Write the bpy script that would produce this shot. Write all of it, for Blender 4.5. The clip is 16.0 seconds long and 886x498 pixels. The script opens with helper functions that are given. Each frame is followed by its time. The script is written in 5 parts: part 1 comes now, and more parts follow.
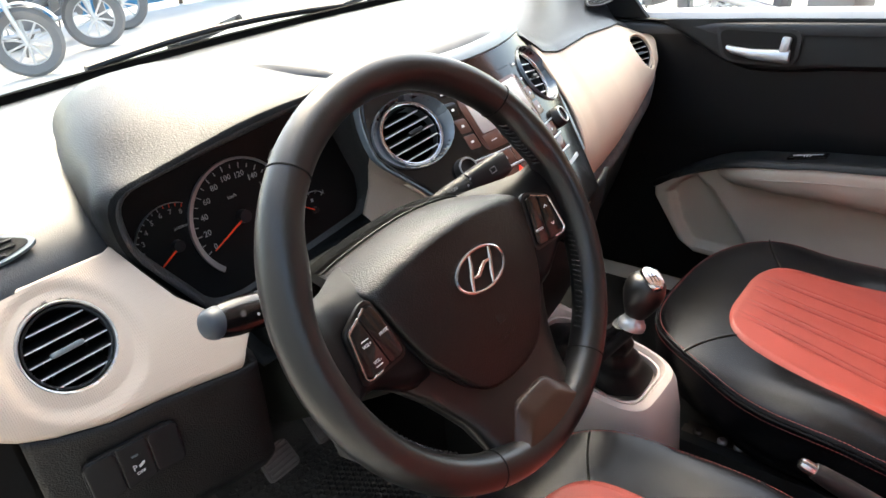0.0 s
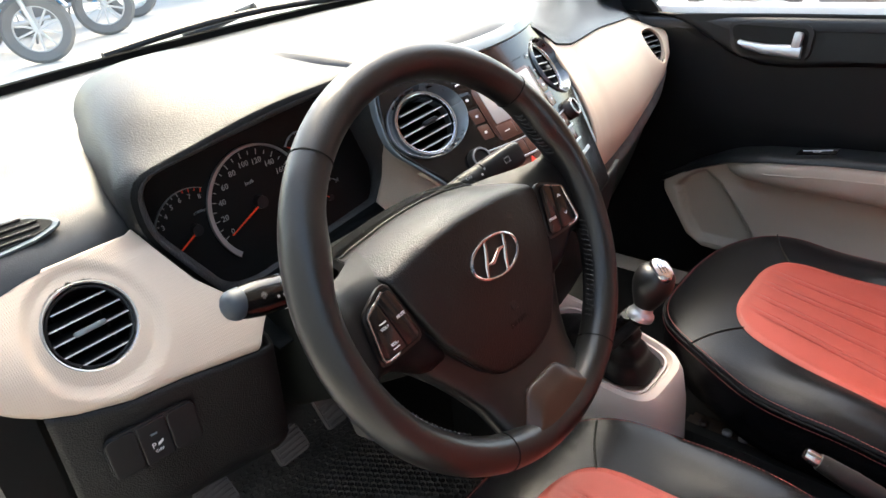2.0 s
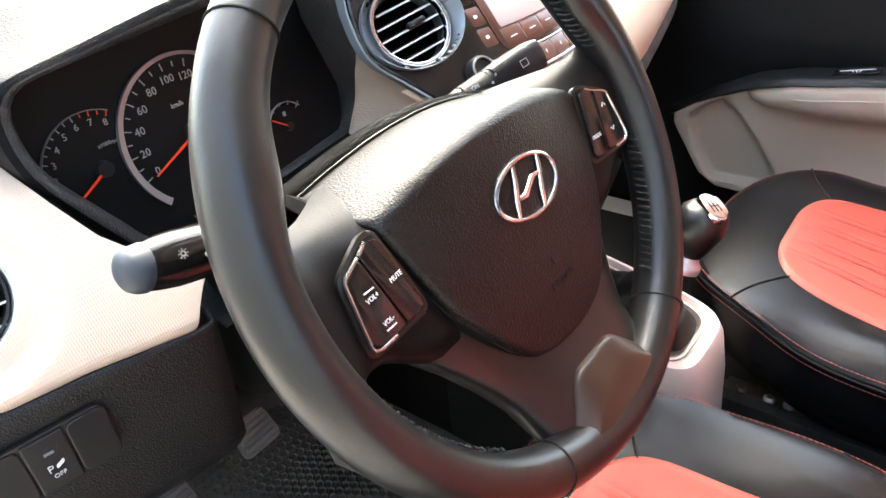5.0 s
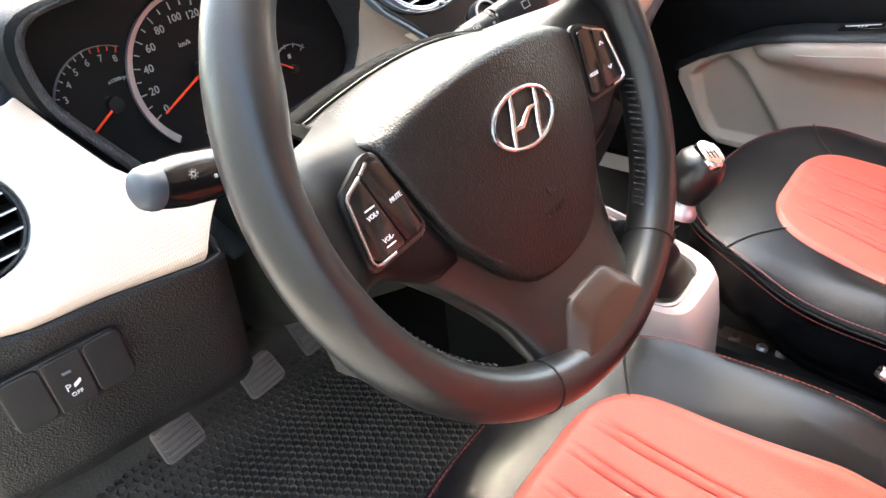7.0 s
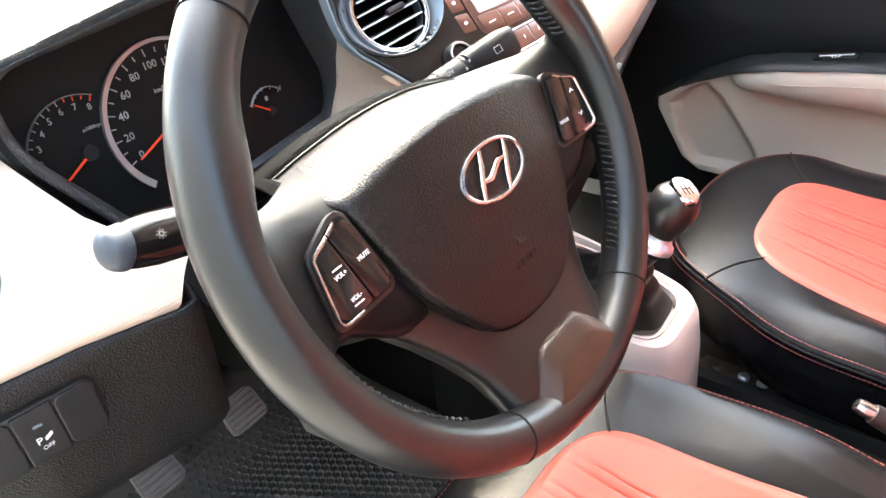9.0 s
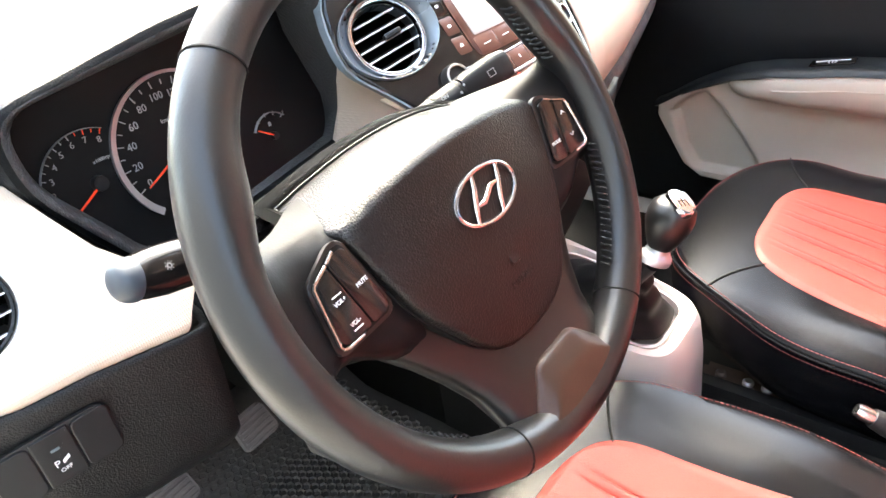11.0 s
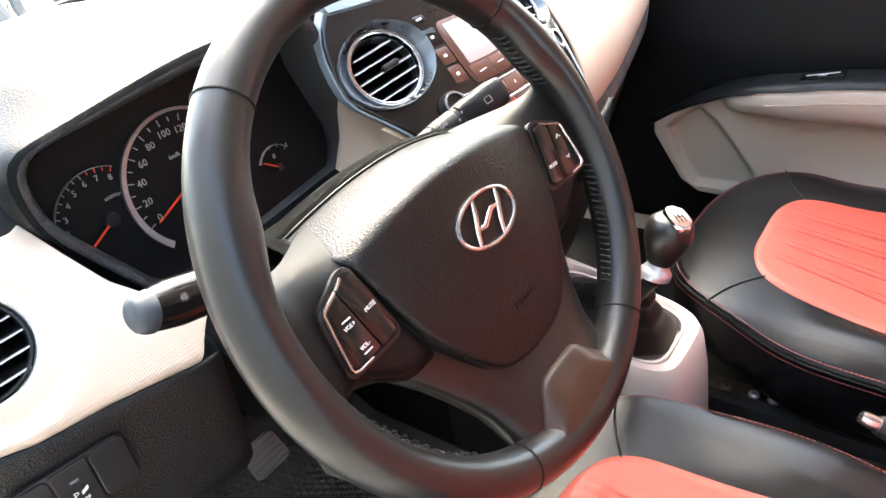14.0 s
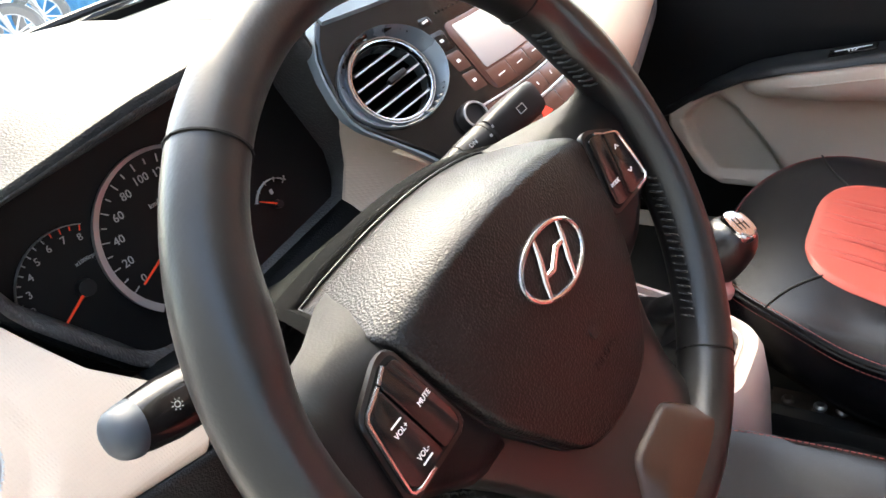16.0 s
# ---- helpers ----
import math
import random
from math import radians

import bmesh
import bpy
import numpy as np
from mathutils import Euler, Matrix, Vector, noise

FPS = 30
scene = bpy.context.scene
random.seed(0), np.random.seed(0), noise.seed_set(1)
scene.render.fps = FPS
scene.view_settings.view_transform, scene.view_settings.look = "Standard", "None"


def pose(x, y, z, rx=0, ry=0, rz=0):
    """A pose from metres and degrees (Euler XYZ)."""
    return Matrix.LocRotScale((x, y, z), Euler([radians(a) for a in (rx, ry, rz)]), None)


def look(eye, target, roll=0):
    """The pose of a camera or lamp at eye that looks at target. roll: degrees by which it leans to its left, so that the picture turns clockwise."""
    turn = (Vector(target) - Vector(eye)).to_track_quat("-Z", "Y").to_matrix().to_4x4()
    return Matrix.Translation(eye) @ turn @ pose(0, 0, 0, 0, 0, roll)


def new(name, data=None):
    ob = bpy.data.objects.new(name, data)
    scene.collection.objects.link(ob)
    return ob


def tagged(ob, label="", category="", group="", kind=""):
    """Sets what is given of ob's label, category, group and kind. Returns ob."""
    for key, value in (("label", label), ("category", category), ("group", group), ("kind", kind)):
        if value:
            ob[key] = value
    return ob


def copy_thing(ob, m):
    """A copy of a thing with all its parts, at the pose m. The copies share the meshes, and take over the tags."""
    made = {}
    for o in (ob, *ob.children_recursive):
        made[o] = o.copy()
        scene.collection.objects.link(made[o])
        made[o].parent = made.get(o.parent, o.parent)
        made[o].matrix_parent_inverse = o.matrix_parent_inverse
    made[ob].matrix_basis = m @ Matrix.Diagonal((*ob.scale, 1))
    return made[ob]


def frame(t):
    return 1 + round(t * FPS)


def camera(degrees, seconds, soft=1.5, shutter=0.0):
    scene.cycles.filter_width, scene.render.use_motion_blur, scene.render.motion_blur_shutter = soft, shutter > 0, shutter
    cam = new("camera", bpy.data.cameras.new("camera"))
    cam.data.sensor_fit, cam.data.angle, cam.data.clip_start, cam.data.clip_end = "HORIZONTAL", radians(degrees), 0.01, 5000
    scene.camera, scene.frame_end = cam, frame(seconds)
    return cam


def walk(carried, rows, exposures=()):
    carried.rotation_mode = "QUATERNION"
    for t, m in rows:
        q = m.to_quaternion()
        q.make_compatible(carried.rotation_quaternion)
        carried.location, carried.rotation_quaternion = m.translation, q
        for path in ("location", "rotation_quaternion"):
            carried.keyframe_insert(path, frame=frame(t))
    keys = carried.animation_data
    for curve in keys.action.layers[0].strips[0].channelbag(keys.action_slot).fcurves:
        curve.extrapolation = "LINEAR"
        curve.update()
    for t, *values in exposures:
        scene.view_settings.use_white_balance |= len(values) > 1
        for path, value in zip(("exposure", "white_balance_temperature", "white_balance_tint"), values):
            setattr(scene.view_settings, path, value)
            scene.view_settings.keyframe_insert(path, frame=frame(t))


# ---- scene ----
cam = camera(64.6, 16.0)
PATH = [
    (0, (-0.385, -0.296, 0.885), (0.935, 0.88, -0.049), -6.2),
    (0.5, (-0.393, -0.296, 0.885), (0.92, 0.892, -0.045), -6.0),
    (1, (-0.392, -0.298, 0.881), (0.926, 0.875, -0.061), -6.0),
    (1.5, (-0.395, -0.295, 0.884), (0.922, 0.873, -0.066), -5.9),
    (2, (-0.4, -0.297, 0.887), (0.903, 0.885, -0.065), -5.6),
    (2.5, (-0.4, -0.3, 0.887), (0.905, 0.879, -0.065), -6.0),
    (3, (-0.388, -0.274, 0.855), (0.885, 0.943, -0.093), -5.9),
    (3.5, (-0.353, -0.232, 0.813), (0.917, 0.961, -0.17), -6.0),
    (4, (-0.322, -0.194, 0.79), (0.947, 0.949, -0.251), -5.6),
    (4.5, (-0.302, -0.169, 0.795), (0.987, 0.951, -0.246), -5.3),
    (5, (-0.302, -0.179, 0.79), (0.992, 0.913, -0.274), -6.3),
    (5.2, (-0.307, -0.188, 0.78), (0.976, 0.885, -0.317), -6.5),
    (7.3, (-0.321, -0.198, 0.782), (0.916, 0.878, -0.364), -6.1),
    (7.5, (-0.315, -0.199, 0.785), (0.928, 0.873, -0.357), -6.2),
    (8, (-0.309, -0.2, 0.79), (0.959, 0.868, -0.328), -5.9),
    (8.5, (-0.306, -0.2, 0.792), (0.972, 0.868, -0.316), -5.8),
    (9, (-0.306, -0.201, 0.797), (0.975, 0.866, -0.308), -6.1),
    (11.5, (-0.307, -0.216, 0.813), (0.972, 0.878, -0.268), -8.6),
    (12, (-0.302, -0.217, 0.809), (0.986, 0.866, -0.272), -9.3),
    (12.5, (-0.293, -0.217, 0.82), (1.015, 0.867, -0.236), -8.9),
    (13, (-0.294, -0.224, 0.827), (1.025, 0.861, -0.213), -9.8),
    (13.5, (-0.306, -0.224, 0.829), (1.009, 0.878, -0.199), -9.2),
    (14, (-0.316, -0.221, 0.82), (0.987, 0.896, -0.208), -9.9),
    (14.5, (-0.316, -0.224, 0.81), (0.976, 0.869, -0.257), -10.1),
    (15, (-0.303, -0.213, 0.817), (0.994, 0.873, -0.25), -10.8),
    (15.5, (-0.268, -0.169, 0.822), (1.044, 0.941, -0.201), -13.3),
    (16, (-0.259, -0.141, 0.8), (1.058, 0.967, -0.219), -14.3),
]
walk(cam, [(t, look(eye, target, roll)) for t, eye, target, roll in PATH],
     exposures=[(0.0, 2.68, 7400, 2), (2.5, 2.68, 7400, 2), (3.0, 2.85, 7400, 2), (3.6, 3.35, 7400, 2), (4.0, 3.65, 7400, 2), (5.0, 3.72, 7400, 2), (7.5, 4.10, 7400, 2), (9.0, 4.20, 7400, 2), (12.0, 4.20, 7400, 2), (13.0, 3.95, 7400, 2), (14.5, 3.80, 7400, 2), (15.5, 3.65, 7400, 2), (16.0, 3.35, 7400, 2)])

# ---- light ----
X0 = 0.315          # centreline of the car; the wheel hub stands at x = 0, y = 0
world = bpy.data.worlds.new("world")
scene.world = world
world.use_nodes = True
_bg = world.node_tree.nodes["Background"]
_sky = world.node_tree.nodes.new("ShaderNodeTexSky")
_sky.sky_type, _sky.sun_disc = "NISHITA", False
_sky.sun_elevation, _sky.sun_rotation = radians(50), radians(41)
_sky.air_density, _sky.dust_density = 1.0, 2.8
world.node_tree.links.new(_sky.outputs[0], _bg.inputs[0])
_bg.inputs[1].default_value = 0.15
sun = new("sun", bpy.data.lights.new("sun", "SUN"))
sun.data.energy, sun.data.angle, sun.data.color = 0.27, radians(16), (1.0, 0.94, 0.86)
sun.matrix_world = look((4.0, 4.6, 7.4), (0, 0, 0))

# ---- materials ----
def mat(name, color, rough=0.5, metal=0.0, grain=0.0, size=0.002, kind="noise", vary=0.12, blotch=0.15, coat=0.0, spec=0.5, color2=None, rough_vary=0.1):
    """A surface with blotches at hand's width, fine colour grain and a relief of the given cell size in metres."""
    m = bpy.data.materials.new(name)
    m.use_nodes = True
    nt = m.node_tree
    b = nt.nodes["Principled BSDF"]
    b.inputs["Metallic"].default_value = metal
    b.inputs["Specular IOR Level"].default_value = spec
    b.inputs["Coat Weight"].default_value = coat
    b.inputs["Coat Roughness"].default_value = 0.08
    tc = nt.nodes.new("ShaderNodeTexCoord")
    big = nt.nodes.new("ShaderNodeTexNoise")
    big.inputs["Scale"].default_value, big.inputs["Detail"].default_value = blotch and 1 / blotch or 1, 5
    nt.links.new(tc.outputs["Object"], big.inputs["Vector"])
    fine = nt.nodes.new("ShaderNodeTexVoronoi" if kind == "leather" else "ShaderNodeTexNoise")
    fine.inputs["Scale"].default_value = 1 / size
    nt.links.new(tc.outputs["Object"], fine.inputs["Vector"])
    relief = fine.outputs["Distance"] if kind == "leather" else fine.outputs["Fac"]
    ramp = nt.nodes.new("ShaderNodeMix")
    ramp.data_type = "RGBA"
    c2 = color2 or tuple(c * (1 - vary) for c in color)
    c1 = tuple(min(1, c * (1 + vary * 0.5)) for c in color)
    ramp.inputs["A"].default_value, ramp.inputs["B"].default_value = (*c2, 1), (*c1, 1)
    add = nt.nodes.new("ShaderNodeMath")
    add.operation = "MULTIPLY_ADD"
    nt.links.new(relief, add.inputs[0])
    add.inputs[1].default_value = 0.35
    mr = nt.nodes.new("ShaderNodeMapRange")
    mr.inputs["From Min"].default_value, mr.inputs["From Max"].default_value = 0.3, 0.7
    mr.inputs["To Max"].default_value = 0.8
    nt.links.new(big.outputs["Fac"], mr.inputs["Value"])
    nt.links.new(mr.outputs["Result"], add.inputs[2])
    nt.links.new(add.outputs[0], ramp.inputs["Factor"])
    nt.links.new(ramp.outputs["Result"], b.inputs["Base Color"])
    rr = nt.nodes.new("ShaderNodeMapRange")
    rr.inputs["To Min"].default_value, rr.inputs["To Max"].default_value = max(0.02, rough - rough_vary), min(1, rough + rough_vary)
    nt.links.new(big.outputs["Fac"], rr.inputs["Value"])
    nt.links.new(rr.outputs["Result"], b.inputs["Roughness"])
    if grain:
        bump = nt.nodes.new("ShaderNodeBump")
        bump.inputs["Strength"].default_value = grain
        bump.inputs["Distance"].default_value = size * 0.3
        nt.links.new(relief, bump.inputs["Height"])
        nt.links.new(bump.outputs["Normal"], b.inputs["Normal"])
    return m


def plain(name, color, rough=0.4, metal=0.0, emit=0.0, trans=0.0, ior=1.45):
    m = bpy.data.materials.new(name)
    m.use_nodes = True
    b = m.node_tree.nodes["Principled BSDF"]
    b.inputs["Base Color"].default_value = (*color, 1)
    b.inputs["Roughness"].default_value, b.inputs["Metallic"].default_value = rough, metal
    b.inputs["Transmission Weight"].default_value, b.inputs["IOR"].default_value = trans, ior
    if emit:
        b.inputs["Emission Color"].default_value, b.inputs["Emission Strength"].default_value = (*color, 1), emit
    return m


def ribbed(name, color, rough, pitch, depth=0.5):
    """Plastic with a fine woven line texture: two crossing wave reliefs."""
    m = mat(name, color, rough, grain=0, blotch=0.2, vary=0.08)
    nt = m.node_tree
    b = nt.nodes["Principled BSDF"]
    tc = nt.nodes.new("ShaderNodeTexCoord")
    hs = []
    for d, p in (("X", pitch), ("Z", pitch * 1.6)):
        w = nt.nodes.new("ShaderNodeTexWave")
        w.bands_direction = d
        w.inputs["Scale"].default_value = 0.314 / p
        w.inputs["Distortion"].default_value = 0.6
        nt.links.new(tc.outputs["Object"], w.inputs["Vector"])
        hs.append(w.outputs["Fac"])
    mx = nt.nodes.new("ShaderNodeMath")
    mx.operation = "MULTIPLY"
    nt.links.new(hs[0], mx.inputs[0]), nt.links.new(hs[1], mx.inputs[1])
    bump = nt.nodes.new("ShaderNodeBump")
    bump.inputs["Strength"].default_value, bump.inputs["Distance"].default_value = depth, pitch * 0.4
    nt.links.new(mx.outputs[0], bump.inputs["Height"])
    nt.links.new(bump.outputs["Normal"], b.inputs["Normal"])
    return m


M_DASH = mat("dash_plastic", (0.018, 0.020, 0.023), 0.30, grain=0.4, size=0.0011, kind="leather", rough_vary=0.05, spec=0.36)
M_COWL = mat("cowl_plastic", (0.011, 0.012, 0.013), 0.40, grain=0.5, size=0.0016, kind="leather", rough_vary=0.05, spec=0.24)
M_COWLF = mat("cowl_front_plastic", (0.007, 0.008, 0.009), 0.55, grain=0.6, size=0.0016, kind="leather", rough_vary=0.05, spec=0.05)
M_BEIGE = ribbed("beige_plastic", (0.57, 0.465, 0.375), 0.5, 0.0018, 0.28)
M_BEIGE2 = mat("beige_smooth", (0.72, 0.58, 0.44), 0.5, grain=0.15, size=0.0012, vary=0.06)
M_LOWER = mat("lower_plastic", (0.0065, 0.0065, 0.007), 0.45, grain=0.9, size=0.0015, kind="leather", spec=0.35)
M_BLACK = mat("black_plastic", (0.008, 0.008, 0.009), 0.4, grain=0.1, size=0.001, spec=0.4)
M_DARK = mat("dark_trim", (0.004, 0.004, 0.004), 0.65, grain=0.2, size=0.002, spec=0.2)
M_GLOSS = mat("gloss_black", (0.006, 0.005, 0.005), 0.16, vary=0.1, rough_vary=0.04)
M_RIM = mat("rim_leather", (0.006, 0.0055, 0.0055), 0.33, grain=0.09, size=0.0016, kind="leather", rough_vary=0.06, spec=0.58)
# brown base holds the red seats' reflection; airbag and spoke blacks tinted likewise
M_RIMP = mat("rim_leather_red_glow", (0.030, 0.014, 0.009), 0.36, grain=0.08, size=0.0016, kind="leather", rough_vary=0.06, spec=0.3)
M_AIRBAG = mat("airbag_plastic", (0.006, 0.005, 0.0046), 0.33, grain=0.8, size=0.0013, kind="leather", rough_vary=0.04, spec=0.34)
M_SPOKE = mat("spoke_plastic", (0.006, 0.005, 0.0045), 0.34, grain=0.08, size=0.001, rough_vary=0.06, spec=0.5)
M_SPOKEL = mat("spoke_leather", (0.006, 0.0058, 0.006), 0.36, grain=0.12, size=0.0014, kind="leather", rough_vary=0.05, spec=0.11)
M_SHROUD = mat("shroud_plastic", (0.007, 0.008, 0.007), 0.75, grain=0.5, size=0.0014, kind="leather", vary=0.5, blotch=0.03, spec=0.1)
M_CHROME = mat("chrome", (0.62, 0.62, 0.63), 0.2, 1.0, rough_vary=0.05, vary=0.05)
M_SILVER = mat("silver_paint", (0.50, 0.52, 0.54), 0.34, 0.8, rough_vary=0.06, vary=0.08)
M_SATIN = mat("satin_grey", (0.16, 0.19, 0.21), 0.35, 0.3, rough_vary=0.05)
# for thin strips that draw the bright lines along the vent slats
M_STRIP = mat("slat_edge_pale", (0.60, 0.61, 0.62), 0.42, 0.4, rough_vary=0.05, vary=0.06)
# reddish colour of the unseen rear walls, there to warm the reflections
M_WARMBACK = mat("cabin_warm_back", (0.26, 0.10, 0.065), 0.6, grain=0.3, size=0.003)
M_DISH = mat("dish_grey", (0.13, 0.155, 0.18), 0.28, 0.5, rough_vary=0.05)
# blue-grey chosen to tint the rim's reflections from the unseen left wall
M_LEFTWALL = mat("bluish_wall", (0.26, 0.285, 0.31), 0.9, grain=0.3, size=0.01, blotch=0.6)
# colour chosen to throw warm reflections from the unseen right wall
M_WARMWALL = mat("warm_screen_wall", (0.42, 0.17, 0.09), 0.85, grain=0.4, size=0.02, blotch=0.5, vary=0.25)
M_STALK = mat("stalk_plastic", (0.006, 0.006, 0.007), 0.45, grain=0.15, size=0.0008, spec=0.3)
# dusty dark plastic, with the roll's highlight put into the pale grey
M_DUST_LIT = mat("dusty_lit_plastic", (0.13, 0.125, 0.115), 0.6, grain=0.6, size=0.003, kind="leather", vary=0.7, blotch=0.03, color2=(0.012, 0.012, 0.012))
M_BEIGE3 = mat("console_beige", (0.55, 0.47, 0.43), 0.5, grain=0.15, size=0.0012, vary=0.06)
M_LIP = mat("lip_plastic", (0.040, 0.041, 0.043), 0.38, grain=1.0, size=0.0021, kind="leather", spec=0.45)
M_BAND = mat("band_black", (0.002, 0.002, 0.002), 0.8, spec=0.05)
M_CAP = mat("stalk_cap", (0.026, 0.034, 0.046), 0.42)
M_SEATB = mat("seat_black", (0.005, 0.005, 0.006), 0.24, grain=0.15, size=0.0014, kind="leather", rough_vary=0.04, spec=0.21)
M_SEATR = mat("seat_red", (0.25, 0.041, 0.033), 0.48, grain=0.3, size=0.0016, kind="leather", rough_vary=0.06, vary=0.16, spec=0.28)
M_GAITER = mat("gaiter_leather", (0.004, 0.004, 0.0045), 0.42, grain=0.3, size=0.0016, kind="leather", spec=0.22)
M_THREADR = mat("red_thread", (0.22, 0.04, 0.035), 0.7)
M_THREADB = mat("black_thread", (0.015, 0.015, 0.015), 0.7)
M_MATF = mat("floor_mat_rubber", (0.06, 0.055, 0.05), 0.7, grain=0.5, size=0.004, vary=0.6, blotch=0.08, color2=(0.03, 0.028, 0.026))
M_RUBBER = mat("pedal_rubber", (0.16, 0.15, 0.145), 0.7, grain=0.2, size=0.003, vary=0.3, blotch=0.03)
M_STEEL = mat("dull_steel", (0.12, 0.09, 0.07), 0.5, 0.7, vary=0.4, blotch=0.02)
M_DOOR = mat("door_plastic", (0.004, 0.0045, 0.005), 0.45, grain=0.3, size=0.0018, kind="leather", spec=0.28)
M_DOORB = mat("door_beige", (0.41, 0.37, 0.31), 0.55, grain=0.2, size=0.0016, vary=0.08)
M_FACE = mat("dial_face", (0.004, 0.004, 0.0045), 0.5, vary=0.1, spec=0.2)
M_WHITE = plain("dial_white", (0.34, 0.34, 0.34), 0.5)
M_PRINT = plain("print_white", (0.7, 0.7, 0.7), 0.5)
M_STALKP = plain("stalk_print", (0.32, 0.32, 0.32), 0.5)
M_REDP = plain("needle_red", (0.85, 0.06, 0.02), 0.4)
M_TRIANGLE = plain("triangle_red", (0.85, 0.05, 0.03), 0.35)
# pale grey carries the white reflection on the switched-off screen
M_SCREEN = mat("screen_sheen_grey", (0.45, 0.42, 0.40), 0.12, vary=0.05, rough_vary=0.03)
# black radio plastic; the red seats' reflection is put into its brown
M_BUTTON = mat("radio_red_sheen", (0.085, 0.038, 0.029), 0.22, vary=0.1)
M_ROOF = mat("roof_lining", (0.42, 0.38, 0.34), 0.9, grain=0.3, size=0.003)
M_GLASS = plain("window_glass", (1, 1, 1), 0.0, trans=1.0, ior=1.0)
M_GROUND = mat("concrete_ground", (0.58, 0.54, 0.48), 0.85, grain=0.4, size=0.02, vary=0.25, blotch=1.5)
M_FENCE = mat("blue_sheet", (0.07, 0.28, 0.52), 0.5, vary=0.25, blotch=0.8)
# tyre and bike black lifted to grey: the windscreen's haze is in the colour
M_TYRE = mat("tyre", (0.17, 0.165, 0.16), 0.8, grain=0.3, size=0.01)
M_BIKEW = mat("white_paint", (0.75, 0.75, 0.75), 0.3, vary=0.06)
M_BIKEK = mat("bike_black_hazed", (0.17, 0.17, 0.17), 0.4)
M_CARR = mat("red_paint", (0.45, 0.06, 0.05), 0.25, coat=0.6, vary=0.06)
M_LEAF = mat("leaves", (0.07, 0.11, 0.03), 0.6, vary=0.5, blotch=0.05)
M_BARK = mat("bark", (0.15, 0.11, 0.08), 0.9, grain=0.6, size=0.02)
M_SILL = mat("sill_pale", (0.75, 0.74, 0.73), 0.35, vary=0.05)
M_BODY = mat("body_paint", (0.5, 0.5, 0.52), 0.4, vary=0.05)


# ---- mesh tools ----
def part(name, bm, material, parent=None, label="", m=None, smooth=40, thick=0.0):
    """One bmesh as one mesh object under a thing or a part."""
    me = bpy.data.meshes.new(name)
    bmesh.ops.recalc_face_normals(bm, faces=bm.faces)
    bm.to_mesh(me)
    bm.free()
    me.materials.append(material)
    if smooth:
        me.shade_smooth()
        me.set_sharp_from_angle(angle=radians(smooth))
    ob = new(name, me)
    if parent:
        ob.parent = parent
    if m is not None:
        ob.matrix_basis = m
    if label:
        ob["label"] = label
    if thick:
        s = ob.modifiers.new("thickness", "SOLIDIFY")
        s.thickness, s.offset = thick, 0
    return ob


def thing(name, label, category, m=None, group="", kind=""):
    ob = new(name)
    ob.empty_display_size = 0.05
    if m is not None:
        ob.matrix_basis = m
    return tagged(ob, label, category, group, kind)


def grid(fn, nu, nv, wrap_u=False, wrap_v=False):
    """A sheet from fn(u, v), u and v from 0 to 1."""
    bm = bmesh.new()
    vs = [[bm.verts.new(fn(i / (nu if wrap_u else nu - 1), j / (nv if wrap_v else nv - 1))) for j in range(nv)] for i in range(nu)]
    for i in range(nu if wrap_u else nu - 1):
        for j in range(nv if wrap_v else nv - 1):
            bm.faces.new((vs[i][j], vs[(i + 1) % nu][j], vs[(i + 1) % nu][(j + 1) % nv], vs[i][(j + 1) % nv]))
    return bm


def loft(sections, caps=True, closed=True, into=None):
    """Skin over rings of points of equal count."""
    bm = into or bmesh.new()
    rings = [[bm.verts.new(p) for p in s] for s in sections]
    n = len(rings[0])
    for a, b in zip(rings, rings[1:]):
        for k in range(n if closed else n - 1):
            bm.faces.new((a[k], a[(k + 1) % n], b[(k + 1) % n], b[k]))
    if caps and closed:
        bm.faces.new(rings[0][::-1])
        bm.faces.new(rings[-1])
    return bm


def tube(path, radius, n=12, flat=1.0, closed=False, into=None, up=(0, 0, 1)):
    """A round or flattened bar along points; radius is one number or one for each point."""
    pts = [Vector(p) for p in path]
    secs = []
    for i, p in enumerate(pts):
        a, b = (pts[i - 1], pts[(i + 1) % len(pts)]) if closed else (pts[max(0, i - 1)], pts[min(len(pts) - 1, i + 1)])
        d = (b - a).normalized()
        s = d.cross(Vector(up))
        s = s.normalized() if s.length > 1e-4 else Vector((1, 0, 0))
        t = s.cross(d).normalized()
        r = radius[i] if isinstance(radius, (list, tuple)) else radius
        secs.append([p + s * r * math.cos(k * math.tau / n) + t * r * flat * math.sin(k * math.tau / n) for k in range(n)])
    if closed:
        secs.append(secs[0])
        bm = loft(secs, caps=False, into=into)
        bmesh.ops.remove_doubles(bm, verts=bm.verts, dist=1e-6)
        return bm
    return loft(secs, into=into)


def rbox(sx, sy, sz, r=0.004, seg=2, m=None):
    bm = bmesh.new()
    bmesh.ops.create_cube(bm, size=1)
    bmesh.ops.scale(bm, vec=(sx, sy, sz), verts=bm.verts)
    if r:
        bmesh.ops.bevel(bm, geom=bm.edges[:], offset=r, segments=seg, affect="EDGES", profile=0.5)
    if m is not None:
        bmesh.ops.transform(bm, matrix=m, verts=bm.verts)
    return bm


